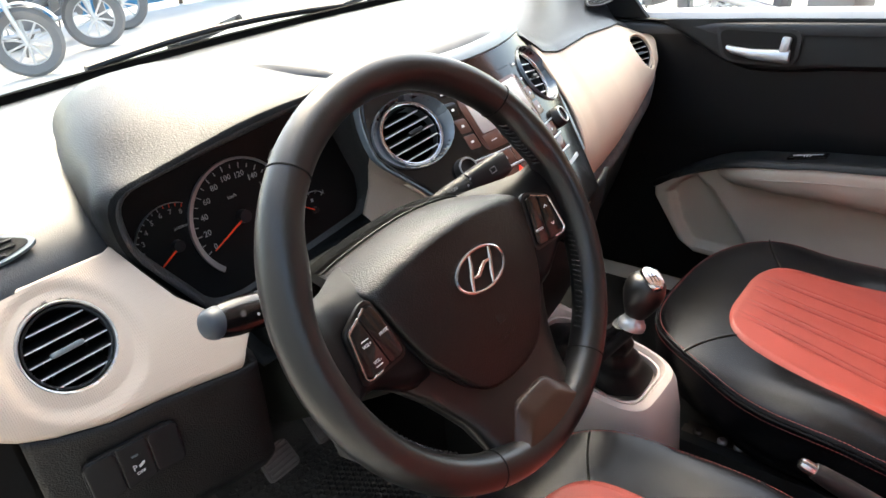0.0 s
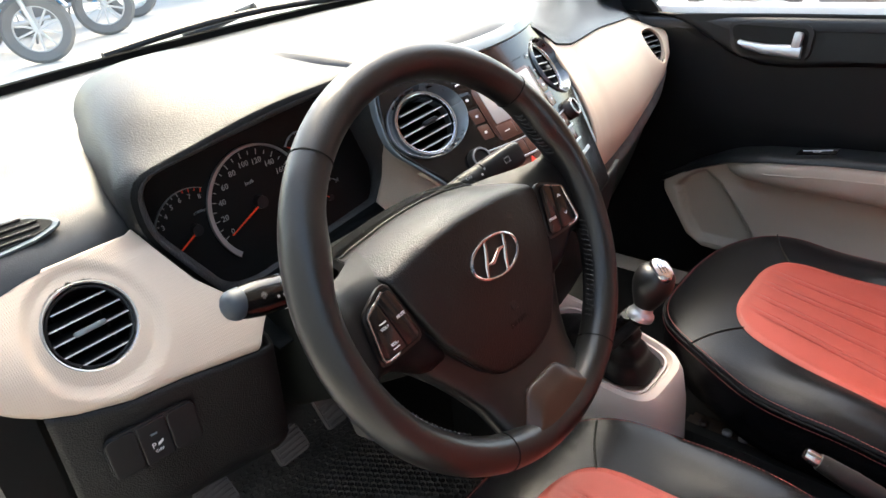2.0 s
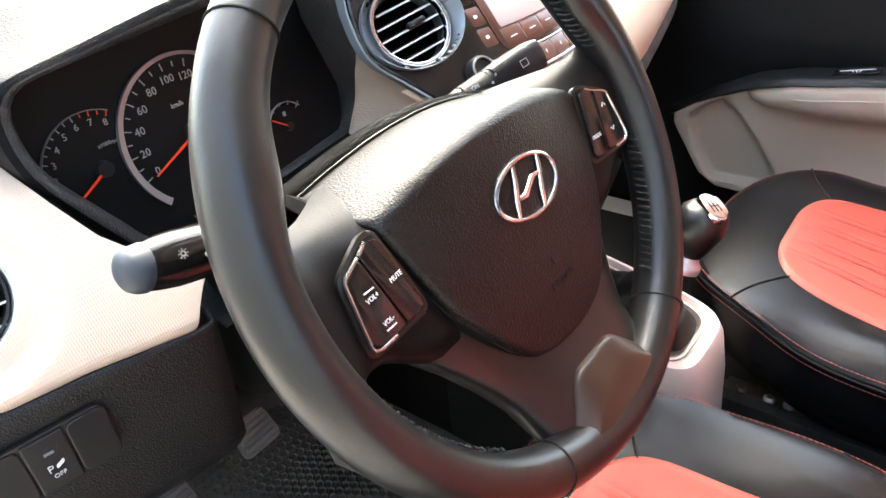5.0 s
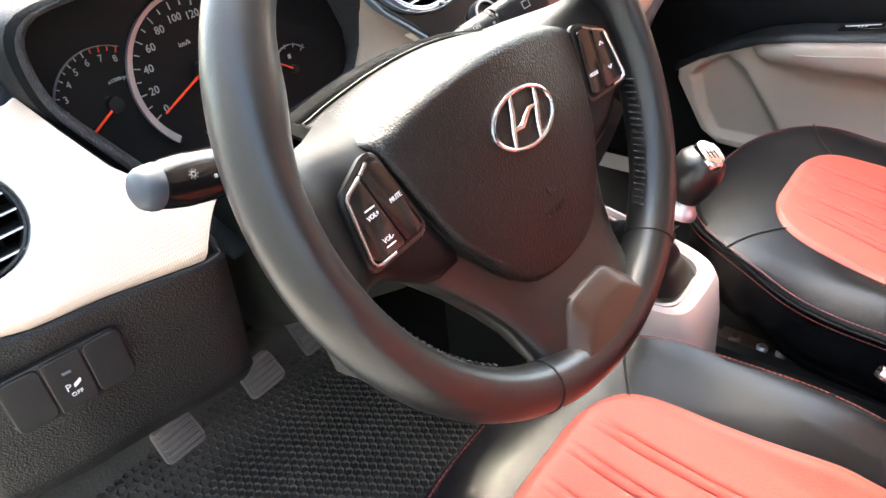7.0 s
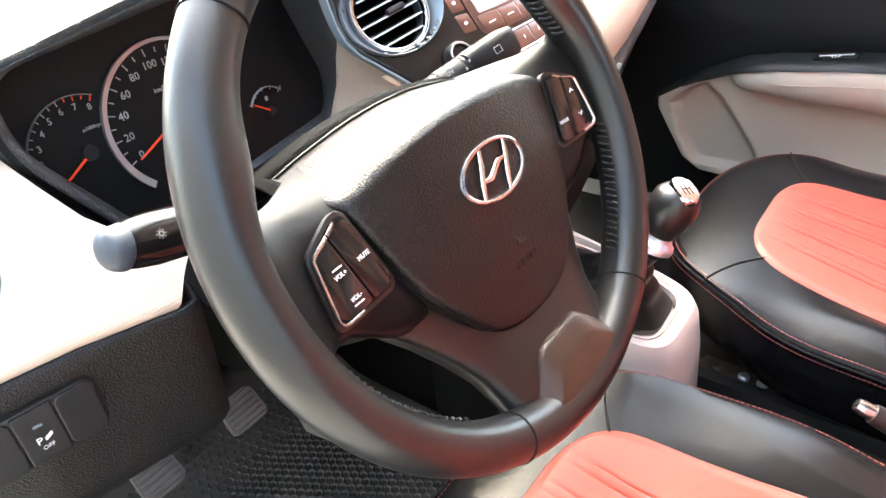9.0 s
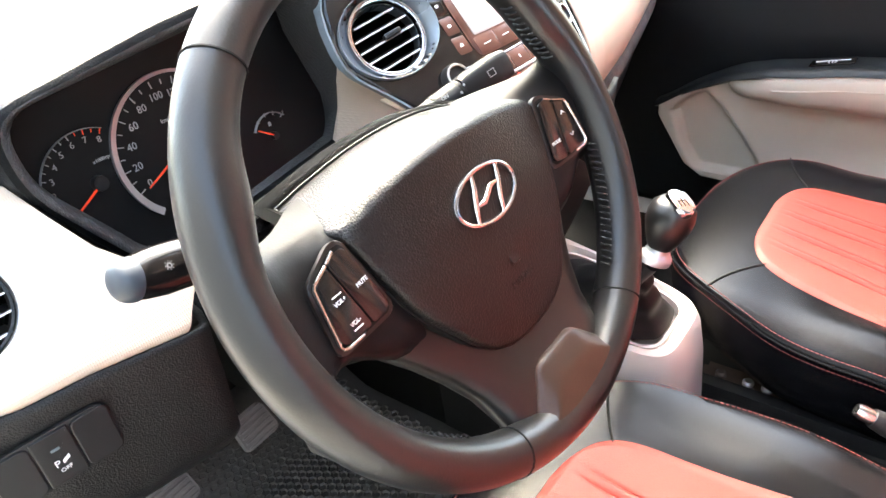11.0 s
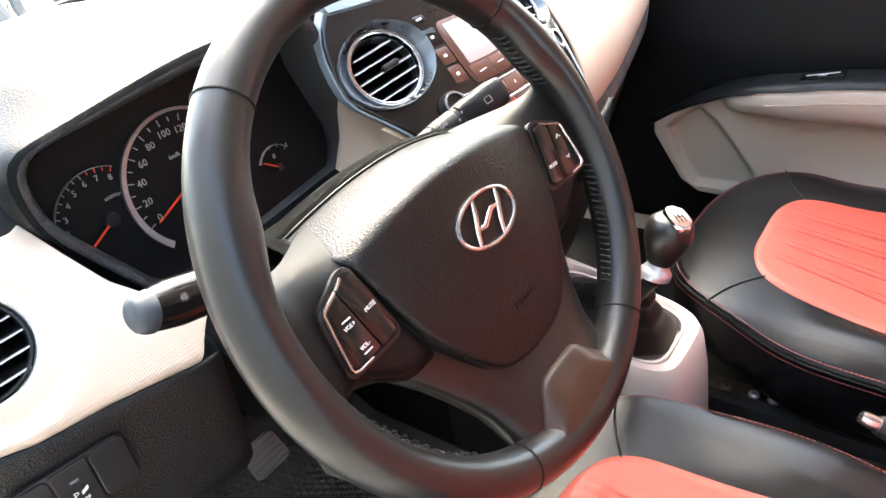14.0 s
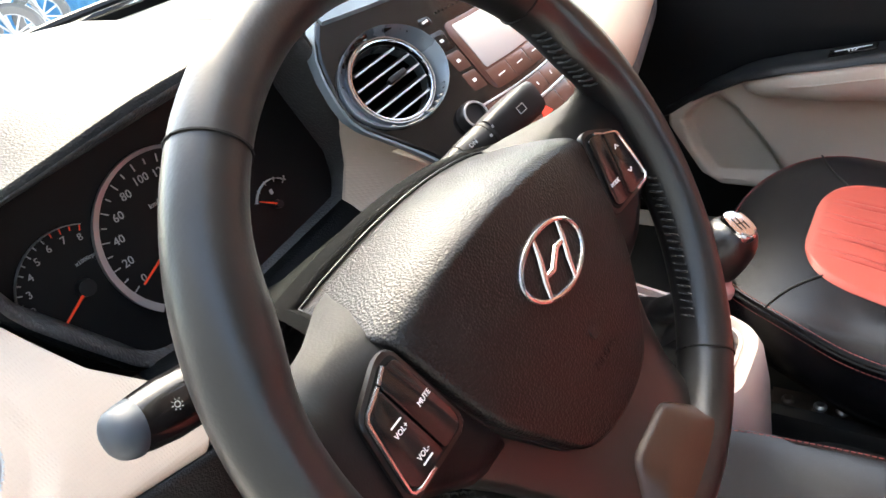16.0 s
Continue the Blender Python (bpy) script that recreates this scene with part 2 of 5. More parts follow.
def lathe(profile, n=48, m=None):
    """Turned about z: profile of (radius, z)."""
    secs = [[(r * math.cos(k * math.tau / n), r * math.sin(k * math.tau / n), z) for k in range(n)] for r, z in profile]
    bm = loft(secs, caps=False)
    bmesh.ops.remove_doubles(bm, verts=bm.verts, dist=1e-6)
    if m is not None:
        bmesh.ops.transform(bm, matrix=m, verts=bm.verts)
    return bm


def prism(outline, depth, bevel=0.0, m=None, seg=2):
    """An outline in x, y raised along z, with its upper rim rounded."""
    bm = bmesh.new()
    bot = [bm.verts.new((x, y, 0)) for x, y in outline]
    top = [bm.verts.new((x, y, depth)) for x, y in outline]
    n = len(outline)
    bm.faces.new(bot[::-1])
    f = bm.faces.new(top)
    for k in range(n):
        bm.faces.new((bot[k], bot[(k + 1) % n], top[(k + 1) % n], top[k]))
    if bevel:
        bmesh.ops.bevel(bm, geom=list(f.edges), offset=bevel, segments=seg, affect="EDGES", profile=0.6)
    if m is not None:
        bmesh.ops.transform(bm, matrix=m, verts=bm.verts)
    return bm


def rounded(pts, r=0.004, seg=4):
    """A polygon with its corners rounded."""
    out, n = [], len(pts)
    for i in range(n):
        p, a, b = Vector(pts[i]), Vector(pts[i - 1]), Vector(pts[(i + 1) % n])
        k = min(r, (a - p).length * 0.45, (b - p).length * 0.45)
        s, e = p + (a - p).normalized() * k, p + (b - p).normalized() * k
        for j in range(seg + 1):
            t = j / seg
            q = s * (1 - t) ** 2 + p * 2 * t * (1 - t) + e * t * t
            out.append((q.x, q.y))
    return out


def smooth01(t):
    t = max(0.0, min(1.0, t))
    return t * t * (3 - 2 * t)


def lerp_at(keys, x):
    return float(np.interp(x, [k[0] for k in keys], [k[1] for k in keys]))


def text_bm(body, size, depth=0.0003, align="CENTER"):
    c = bpy.data.curves.new("text", "FONT")
    c.body, c.size, c.extrude, c.align_x, c.align_y, c.resolution_u = body, size, depth, align, "CENTER", 2
    ob = bpy.data.objects.new("text", c)
    me = bpy.data.meshes.new_from_object(ob)
    bm = bmesh.new()
    bm.from_mesh(me)
    bpy.data.objects.remove(ob), bpy.data.curves.remove(c), bpy.data.meshes.remove(me)
    return bm


def cut_disc(bm, p, normal, r):
    """Opens a round hole in a sheet."""
    p, n = Vector(p), Vector(normal).normalized()
    gone = []
    for f in bm.faces:
        d = f.calc_center_median() - p
        if (d - n * d.dot(n)).length < r and abs(d.dot(n)) < 0.06:
            gone.append(f)
    bmesh.ops.delete(bm, geom=gone, context="FACES")
    return bm


def frame_on(p, normal, up=(0, 0, 1)):
    """A pose at p with z along the normal and y towards up."""
    z = Vector(normal).normalized()
    x = Vector(up).cross(z).normalized()
    y = z.cross(x)
    return Matrix.Translation(p) @ Matrix((x, y, z)).transposed().to_4x4()

# ---- car shell: floor, roof, walls, glass ----
def shell_box(name, lo, hi, material, kind="structure", label="", category="", r=0.01):
    c, s = [(a + b) / 2 for a, b in zip(lo, hi)], [b - a for a, b in zip(lo, hi)]
    ob = part(name, rbox(*s, r), material, m=Matrix.Translation(c))
    return tagged(ob, label, category, kind=kind)


def base_y(x):
    s = (x - 0.25) / 0.645
    return 0.805 - 0.09 * s * s


shell_box("floor", (-0.36, -1.7, -0.06), (0.99, 0.62, -0.012), M_DARK, label="dark carpeted car floor", category="floor")
shell_box("wall_front", (-0.33, 0.62, -0.04), (0.96, 0.66, 0.62), M_DARK, label="dark firewall behind the pedals", category="wall")
shell_box("ceiling", (-0.27, -1.70, 1.23), (0.89, -0.12, 1.26), M_ROOF, label="light grey fabric roof lining", category="ceiling")
# wall_rear and wall_back_right close the cabin unseen, reddish to reflect warmly
shell_box("wall_rear", (-0.40, -1.74, -0.05), (1.03, -1.70, 0.80), M_WARMBACK, label="unseen closing rear wall, reddish for warm reflections", category="wall")
shell_box("wall_right", (1.0, -1.7, -0.05), (1.03, 0.62, 0.555), M_BODY, label="outer skin of the passenger side", category="wall")
shell_box("wall_left", (-0.40, -1.7, -0.05), (-0.36, -0.80, 1.20), M_BODY, label="plain side wall behind the open doorway", category="wall")
shell_box("wall_back_right", (0.97, -1.7, 0.565), (1.01, -0.80, 0.70), M_WARMBACK, label="unseen closing side wall, reddish for warm reflections", category="wall")
# unseen wall, added to hold back sky light through the open doorway
shell_box("wall_screen_left", (-2.1, -7.0, -0.36), (-1.9, 2.0, 2.6), M_LEFTWALL, label="unseen blue-grey wall added left of the car", category="wall")
# unseen wall, added: dims the passenger window and warms the wheel's reflections
shell_box("wall_screen_right", (2.2, -7.0, -0.36), (2.4, -0.5, 3.0), M_WARMWALL, label="unseen warm-coloured wall added right of the car", category="wall")
shell_box("door_sill", (-0.40, -0.79, -0.08), (-0.365, 0.6, 0.03), M_DARK, label="black door sill strip", category="sill")

# pillars: windscreen posts, then the posts behind the front doors
def pillar(name, a, b, w, label):
    bm = tube([a, Vector(a).lerp(Vector(b), 0.5) + Vector((0, 0.02, 0.03)), b], [w, w * 0.85, w * 0.9], 10, flat=0.6)
    return tagged(part(name, bm, M_DARK, label=label), category="pillar", kind="structure")


pillar("pillar_1", (0.985, 0.66, 0.62), (0.90, -0.13, 1.24), 0.035, "black windscreen pillar trim")
pillar("pillar_2", (-0.375, 0.66, 0.62), (-0.28, -0.13, 1.24), 0.035, "black windscreen pillar trim")
pillar("pillar_3", (0.98, -0.78, 0.5), (0.90, -0.80, 1.23), 0.05, "black centre pillar trim")
pillar("pillar_4", (-0.37, -0.84, 0.5), (-0.28, -0.84, 1.23), 0.05, "black centre pillar trim")

# windscreen, its black lower band and the scuttle with the wiper
def screen_pt(u, v):
    x = -0.33 + 1.29 * u
    y0 = base_y(x)
    s = (x - X0) / 0.645
    return (X0 + (x - X0) * (1 - 0.08 * v), y0 + (-0.11 - 0.05 * s * s - y0) * v, 0.675 + 0.555 * v + 0.03 * math.sin(math.pi * v))


window_1 = thing("window_1", "clear curved windscreen with a black lower band", "windscreen", kind="structure")
pane = part("pane", grid(screen_pt, 25, 9), M_GLASS, window_1, "clear glass", thick=0.004)
pane.visible_shadow = False
part("lower_band", loft([[(x, base_y(x) + dy, z) for dy, z in ((-0.006, 0.668), (0.0, 0.665), (0.008, 0.674), (0.0, 0.680), (-0.005, 0.678))] for x in np.linspace(-0.33, 0.96, 25)]), M_BAND, window_1, "black band")
scuttle = part("scuttle", loft([[(x, base_y(x) + dy, z) for dy, z in ((0.016, 0.635), (0.02, 0.665), (0.13, 0.640), (0.17, 0.615))] for x in np.linspace(-0.45, 1.08, 25)]), M_BODY)
tagged(scuttle, "pale sunlit scuttle panel under the windscreen", "car body", kind="structure")

# outer body in front: a short bonnet that stays under the line of sight
bonnet = part("bonnet", grid(lambda u, v: (-0.45 + 1.53 * u, 0.96 + 0.7 * v - 0.12 * (2 * u - 1) ** 2, 0.605 - 0.16 * v * v - 0.10 * (2 * u - 1) ** 2), 17, 9), M_BODY, thick=0.01)
tagged(bonnet, "plain grey bonnet in front of the windscreen", "bonnet", kind="structure")

wiper = thing("wiper", "black wiper resting at the windscreen base", "wiper")
wp = [(0.10 + 0.52 * t, base_y(0.10 + 0.52 * t) + 0.028 - 0.008 * t, 0.676 + 0.012 * math.sin(t * 3.1)) for t in np.linspace(0, 1, 12)]
part("blade", tube(wp, 0.006, 8), M_BLACK, wiper)
part("arm", tube([(0.30, 0.905, 0.660), (0.42, 0.858, 0.690), (0.36, 0.833, 0.690)], [0.009, 0.008, 0.006], 8), M_BLACK, wiper)
part("pivot_cap", lathe([(0.0, 0.03), (0.012, 0.026), (0.016, 0.0)], 16, Matrix.Translation((0.30, 0.905, 0.645))), M_BLACK, wiper)
copy_thing(wiper, Matrix.Translation((0.50, -0.015, -0.004)))

# ---- dashboard ----
DASH = (0.0075, 0.006, -0.0025)
dashboard = thing("dashboard", "two-tone dashboard, grained black above beige trim panels", "dashboard", m=pose(*DASH))


def edge_y(x):
    return lerp_at([(-0.34, 0.285), (-0.25, 0.292), (-0.146, 0.305), (-0.138, 0.335), (-0.100, 0.40), (0.14, 0.40), (0.155, 0.285), (0.20, 0.272), (0.43, 0.272), (0.50, 0.262), (0.58, 0.268), (0.69, 0.288), (0.82, 0.305), (0.97, 0.34)], x)


def edge_z(x):
    return lerp_at([(-0.34, 0.617), (-0.26, 0.630), (-0.146, 0.626), (-0.138, 0.644), (-0.100, 0.676), (0.14, 0.69), (0.16, 0.690), (0.24, 0.694), (0.40, 0.694), (0.46, 0.686), (0.51, 0.652), (0.56, 0.640), (0.69, 0.637), (0.85, 0.622), (0.97, 0.588)], x)


def dash_section(x):
    y, z, b = edge_y(x), edge_z(x), base_y(x)
    s = abs(x - X0) / 0.645
    crown = 0.694 - 0.02 * s * s
    k = smooth01((-0.135 - x) / 0.04)     # the driver's end slopes up more steeply
    return [(x, b + 0.01, 0.668), (x, b - 0.12, 0.680), (x, 0.56, crown), (x, 0.47, max(crown - 0.004, z)), (x, y + 0.085, max(z + 0.012, 0.672)), (x, y + 0.03, z + 0.006 + 0.0105 * k), (x, y + 0.008, z + 0.001 + 0.003 * k), (x, y, z - 0.006),
            (x, y + 0.012, z - 0.016), (x, y + 0.05, z - 0.05), (x, 0.44, 0.44), (x, 0.56, 0.40), (x, b, 0.45)]


part("upper_panel", loft([dash_section(x) for x in np.linspace(-0.335, 0.965, 131)]), M_DASH, dashboard, "grained dark grey top", smooth=50)

# cluster cowl: an arch drawn back from the rim into the top of the dash
CC = (0.0, 0.602)


def super_pt(a, hw, hh, e=2.7):
    c, s = math.cos(a), math.sin(a)
    return hw * math.copysign(abs(c) ** (2 / e), c), hh * math.copysign(abs(s) ** (2 / e), s)


def cowl_ring(y, hw, top, bot, lean=0.0, e=2.7, n=56, flare=0.04):
    out = []
    for k in range(n):
        x, z = super_pt(k * math.tau / n, hw, (top - bot) / 2, e)
        zz = (top + bot) / 2 + z
        out.append((CC[0] + x * (1 + flare * z / 0.09), y - lean * z / 0.09, zz))
    return out


# the opening: slanted lower left corner, upright right side
OPENING = rounded([(0.1205, 0.6925), (-0.1505, 0.6705), (-0.1465, 0.6175), (-0.0825, 0.5225), (-0.0475, 0.5165), (0.1585, 0.5355)], 0.034, 12)


def opening_reach(a):
    """Distance from the middle of the cluster to the edge of the opening in the direction a."""
    d, best = Vector((math.cos(a), math.sin(a))), 0.0
    for p, q in zip(OPENING, OPENING[1:] + OPENING[:1]):
        p, q = Vector(p) - Vector(CC), Vector(q) - Vector(CC)
        e = q - p
        den = d.x * e.y - d.y * e.x
        if abs(den) < 1e-9:
            continue
        r, t = (p.x * e.y - p.y * e.x) / den, (p.x * d.y - p.y * d.x) / den
        if r > 0 and -1e-6 <= t <= 1 + 1e-6:
            best = max(best, r)
    return best


def opening_ring(y, grow, crown=0.0, n=84, lean=0.012):
    out = []
    for k in range(n):
        x, z = super_pt(k * math.tau / n, 0.15, 0.09, 2.7)
        a = math.atan2(z, x)
        r = opening_reach(a) + grow + crown * smooth01(1.6 * math.sin(a))
        out.append((CC[0] + r * math.cos(a), y - lean * r * math.sin(a) / 0.09, CC[1] + r * math.sin(a)))
    return out


part("cowl_lip", loft([opening_ring(*r) for r in ((0.330, -0.003), (0.300, -0.0005), (0.2920, 0.0015), (0.2875, 0.0040), (0.2845, 0.0070), (0.2830, 0.0100), (0.2835, 0.0115))], caps=False), M_LIP, dashboard, "leather-grained rim of the cowl", smooth=60)
part("cowl_front", loft([opening_ring(0.2833, 0.0113), opening_ring(0.2848, 0.0136, 0.001), opening_ring(0.2875, 0.0155, 0.0015)], caps=False), M_COWLF, dashboard, "matt black front band of the cowl")
part("cowl", loft([opening_ring(0.2872, 0.0154, 0.0015), opening_ring(0.294, 0.0170, 0.003), opening_ring(0.308, 0.0181, 0.0045), cowl_ring(0.35, 0.157, 0.715, 0.51, 0.008, 3.6, 84, 0.0), cowl_ring(0.40, 0.150, 0.724, 0.52, 0.0, 3.4, 84, -0.06), cowl_ring(0.455, 0.128, 0.730, 0.54, 0.0, 3.4, 84, -0.08), cowl_ring(0.51, 0.100, 0.727, 0.57, 0.0, 3.0, 84), cowl_ring(0.58, 0.06, 0.706, 0.61, 0.0, 2.7, 84), cowl_ring(0.64, 0.02, 0.690, 0.66, 0.0, 2.7, 84)], caps=False), M_COWL, dashboard, "grained black instrument cowl")


def cluster_floor(u, v):
    """Closing panel from the lower edge of the opening down to the column."""
    x = -0.10 + 0.28 * u
    return x, 0.296 + (0.205 - 0.296) * v, (lerp_at([(-0.10, 0.520), (-0.04, 0.512), (0.18, 0.534)], x)) * (1 - v) + 0.488 * v - 0.006 * math.sin(math.pi * v)


part("lower_closing", grid(cluster_floor, 29, 9), M_COWLF, dashboard, "black panel under the cluster", thick=0.003)


def beige_bottom(x):
    return (lerp_at([(-0.335, 0.262), (-0.2975, 0.244), (-0.2375, 0.228), (-0.1895, 0.220), (-0.1225, 0.206), (-0.06, 0.20), (0.12, 0.195), (0.2, 0.19)], x),
            lerp_at([(-0.335, 0.552), (-0.315, 0.535), (-0.2975, 0.5245), (-0.2785, 0.5165), (-0.2375, 0.5075), (-0.1895, 0.5045), (-0.1225, 0.4965), (0.12, 0.49), (0.2, 0.50)], x))


def beige_top(x):
    if x < -0.172:
        return edge_y(x) + 0.002, edge_z(x) - 0.005
    return 0.292, lerp_at([(-0.172, edge_z(-0.172) - 0.005), (-0.1640, 0.6240), (-0.1535, 0.5985), (-0.1415, 0.5735), (-0.1195, 0.5495), (-0.0805, 0.5305), (-0.0465, 0.5225)], x)


def beige_left(u, v):
    x = -0.335 + (0.213 + 0.036 * v) * u
    (yb, zb), (yt, zt) = beige_bottom(x), beige_top(x)
    z = zb + (zt - zb) * v
    full = lerp_at([(-0.335, 0.612), (-0.26, 0.625), (0.21, 0.625)], x)
    yf = lerp_at([(-0.335, 0.289), (-0.25, 0.296), (-0.15, 0.303), (0.05, 0.304), (0.21, 0.30)], x)
    f = (z - zb) / (full - zb)
    d = math.hypot((x + 0.236) / 0.055, (z - 0.570) / 0.050)
    dish = 0.007 * (1 - smooth01((d - 0.84) / 0.24))
    y = yb + (yf - yb) * f - 0.012 * math.sin(math.pi * min(1.0, f)) + 0.007 * max(0, 1 - f / 0.08) ** 2 + dish
    return (x, y, z)


part("trim_panel", cut_disc(grid(beige_left, 200, 70), (-0.236, 0.268, 0.573), (0.0, -0.90, 0.43), 0.0385), M_BEIGE, dashboard, "beige fine-ribbed trim panel", thick=0.004)


def fascia_y(x, z):
    return 0.158 + 0.73 * (z - 0.559) + 1.5 * (x - X0) ** 2


def fascia_w(z):
    return lerp_at([(0.485, 0.098), (0.53, 0.127), (0.559, 0.147), (0.574, 0.157), (0.589, 0.169), (0.602, 0.180), (0.613, 0.184), (0.626, 0.183), (0.644, 0.179), (0.660, 0.173), (0.672, 0.165), (0.685, 0.153)], z)


def beige_link(u, v):
    """Beige cheek from the cluster opening out to the edge of the centre fascia."""
    a = Vector([lerp_at(k, v) for k in ([(0, 0.112), (0.35, 0.134), (0.7, 0.150), (1, 0.154)], [(0, 0.292), (0.35, 0.296), (0.7, 0.292), (1, 0.284)], [(0, 0.495), (0.35, 0.523), (0.7, 0.560), (1, 0.615)])])
    zb = 0.500 + 0.106 * v
    xb = X0 - fascia_w(zb)
    b = Vector((xb, fascia_y(xb, zb) - 0.001, zb)) - Vector(DASH)
    return a.lerp(b, u) + Vector((0.004, 0.006, 0)) * math.sin(math.pi * u)


part("trim_panel", grid(beige_link, 24, 24), M_BEIGE, dashboard, "beige cheek beside the instrument cowl", thick=0.003)


def right_y(x):
    return lerp_at([(0.44, 0.195), (0.48, 0.205), (0.55, 0.218), (0.67, 0.222), (0.777, 0.240), (0.858, 0.250), (0.923, 0.270), (0.955, 0.292), (0.97, 0.32)], x)


def right_z(x):
    return lerp_at([(0.44, 0.43), (0.48, 0.430), (0.55, 0.427), (0.61, 0.437), (0.67, 0.452), (0.777, 0.470), (0.858, 0.497), (0.923, 0.519), (0.955, 0.550), (0.97, 0.58)], x)


def beige_right(u, v):
    x = 0.485 + 0.475 * u
    yt, zt = edge_y(x) + 0.003, edge_z(x) - 0.010
    yb = right_y(x)
    zb = right_z(x)
    bulge = 0.050 * math.sin(math.pi * v ** 0.85) * (1 - 0.45 * u)
    return (x, yb + (yt - yb) * v - bulge, zb + (zt - zb) * v)


part("trim_panel", cut_disc(grid(beige_right, 160, 70), (0.860, 0.272, 0.560), (-0.18, -0.90, 0.40), 0.0350), M_BEIGE2, dashboard, "plain beige trim panel over the glovebox", thick=0.004)


def glovebox(u, v):
    x = 0.44 + 0.53 * u
    yb, zb = right_y(x) + 0.008, right_z(x)
    return (x, yb + 0.02 * math.sin(v * 2.2) + 0.09 * v * v, zb - 0.006 - (zb - 0.2) * v)


part("lower_roll", loft([[(x, right_y(x) + 0.016 - 0.022 * math.cos(a), right_z(x) - 0.020 - 0.022 * math.sin(a)) for a in np.linspace(-1.9, 1.9, 9)] for x in np.linspace(0.45, 0.965, 40)], caps=False, closed=False), M_DUST_LIT, dashboard, "dusty dark roll below the beige panel, highlight in its grey", thick=0.003)
part("glovebox", grid(glovebox, 30, 14), M_LOWER, dashboard, "grained dark glovebox", thick=0.006)


def lower_left(u, v):
    x = -0.30 + 0.205 * u
    yb, zb = beige_bottom(x)
    z = zb + 0.001 - (zb + 0.001 - 0.335) * v
    y = yb + 0.003 + lerp_at([(0, 0.0), (0.3, 0.004), (0.75, 0.012), (0.9, 0.03), (1, 0.09)], v) + 0.0 * u
    y += 0.05 * max(0.0, (u - 0.93) / 0.07) ** 2
    return (x, y, z)


part("lower_panel", grid(lower_left, 36, 24), M_LOWER, dashboard, "coarse-grained black knee panel", thick=0.006)
part("end_panel", loft([[(x, y, z) for y, z in ((0.272, 0.62), (0.262, 0.53), (0.275, 0.3), (0.6, 0.2), (0.62, 0.66), (0.4, 0.665))] for x in (-0.345, -0.336, -0.303)]), M_DARK, dashboard, "black side panel")

# switch bank in the knee panel
sw = part("switch_bank", prism(rounded([(-0.0415, -0.0228), (0.0415, -0.0228), (0.0415, 0.0228), (-0.0415, 0.0228)], 0.012, 6), 0.003, 0.001), M_BLACK, dashboard, "recessed black switch bank", m=frame_on(Vector((-0.2247, 0.2335, 0.4600)) - Vector(DASH), (-0.160, -0.985, 0.03), (0.01, 0.03, 1)))
for k in range(3):
    sx = (-0.0270, 0.0, 0.0270)[k]
    o = [(-0.0131, -0.0213), (0.0131, -0.0213), (0.0131, 0.0213), (-0.0131, 0.0213)]
    part("switch", prism(rounded(o, 0.0015 if k == 1 else 0.006, 3), 0.0046, 0.0012, Matrix.Translation((sx, 0, 0.0005))), M_BLACK, sw, smooth=15)
part("marking", text_bm("P", 0.008), M_PRINT, sw, "white parking marking", m=Matrix.Translation((-0.003, -0.004, 0.0052)))
part("marking", text_bm("OFF", 0.0045), M_PRINT, sw, "white marking", m=Matrix.Translation((0.0005, -0.0105, 0.0052)))
part("marking", prism(rounded([(0.0005, -0.006), (0.006, -0.003), (0.006, 0.0), (0.0005, -0.003)], 0.001), 0.0003), M_PRINT, sw, m=Matrix.Translation((0, 0, 0.0050)))
part("indicator_lamp", rbox(0.006, 0.0022, 0.0006, 0.0002, 1), M_SATIN, sw, m=Matrix.Translation((0, 0.008, 0.0052)))


# round air vents
def air_vent(p, normal, r, ring_w, slats, material, label, lean=0.0):
    v = part("air_vent", lathe([(r + ring_w, -0.016), (r + ring_w, 0.001), (r + ring_w * 0.6, 0.004), (r + ring_w * 0.2, 0.003), (r, -0.002), (r - 0.001, -0.02)], 56), material, dashboard, label, m=frame_on(p, normal) @ pose(0, 0, 0, 0, 0, lean))
    # near-black well: the shade behind the slats is put into its colour
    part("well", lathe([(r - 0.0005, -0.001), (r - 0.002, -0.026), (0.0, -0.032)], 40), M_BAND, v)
    part("inner_ring", lathe([(r, -0.003), (r - 0.0012, 0.0005), (r - 0.0030, 0.0002), (r - 0.0038, -0.004)], 56), M_BLACK, v, "black inner ring")
    for k in range(slats):
        yy = -r + (k + 1) * 2 * r / (slats + 1)
        half = math.sqrt(max(1e-6, (r - 0.0015) ** 2 - yy * yy))
        bm = rbox(2 * half, 0.0022, 0.016, 0.0008, 1, Matrix.Translation((0, yy, -0.009)) @ pose(0, 0, 0, 18))
        part("slat", bm, M_BLACK, v)
        part("edge_strip", rbox(2 * half * 0.94, 0.0013, 0.0010, 0, m=Matrix.Translation((0, yy - 0.0025, -0.0004))), M_STRIP, v)
    part("slider", rbox(0.028, 0.005, 0.006, 0.0018, 2, Matrix.Translation((-0.002, -0.001, 0.002))), M_SATIN, v, "grey slider")
    for sx in (-0.5, 0.5):
        part("upright_vane", rbox(0.0016, 2 * r * 0.85, 0.006, 0.0005, 1, Matrix.Translation((sx * r, 0, -0.021))), M_DARK, v)
    return v


air_vent((-0.236, 0.2638, 0.5738), (0.0, -0.90, 0.43), 0.0365, 0.0032, 5, M_SILVER, "round black air vent with a thin silver ring")
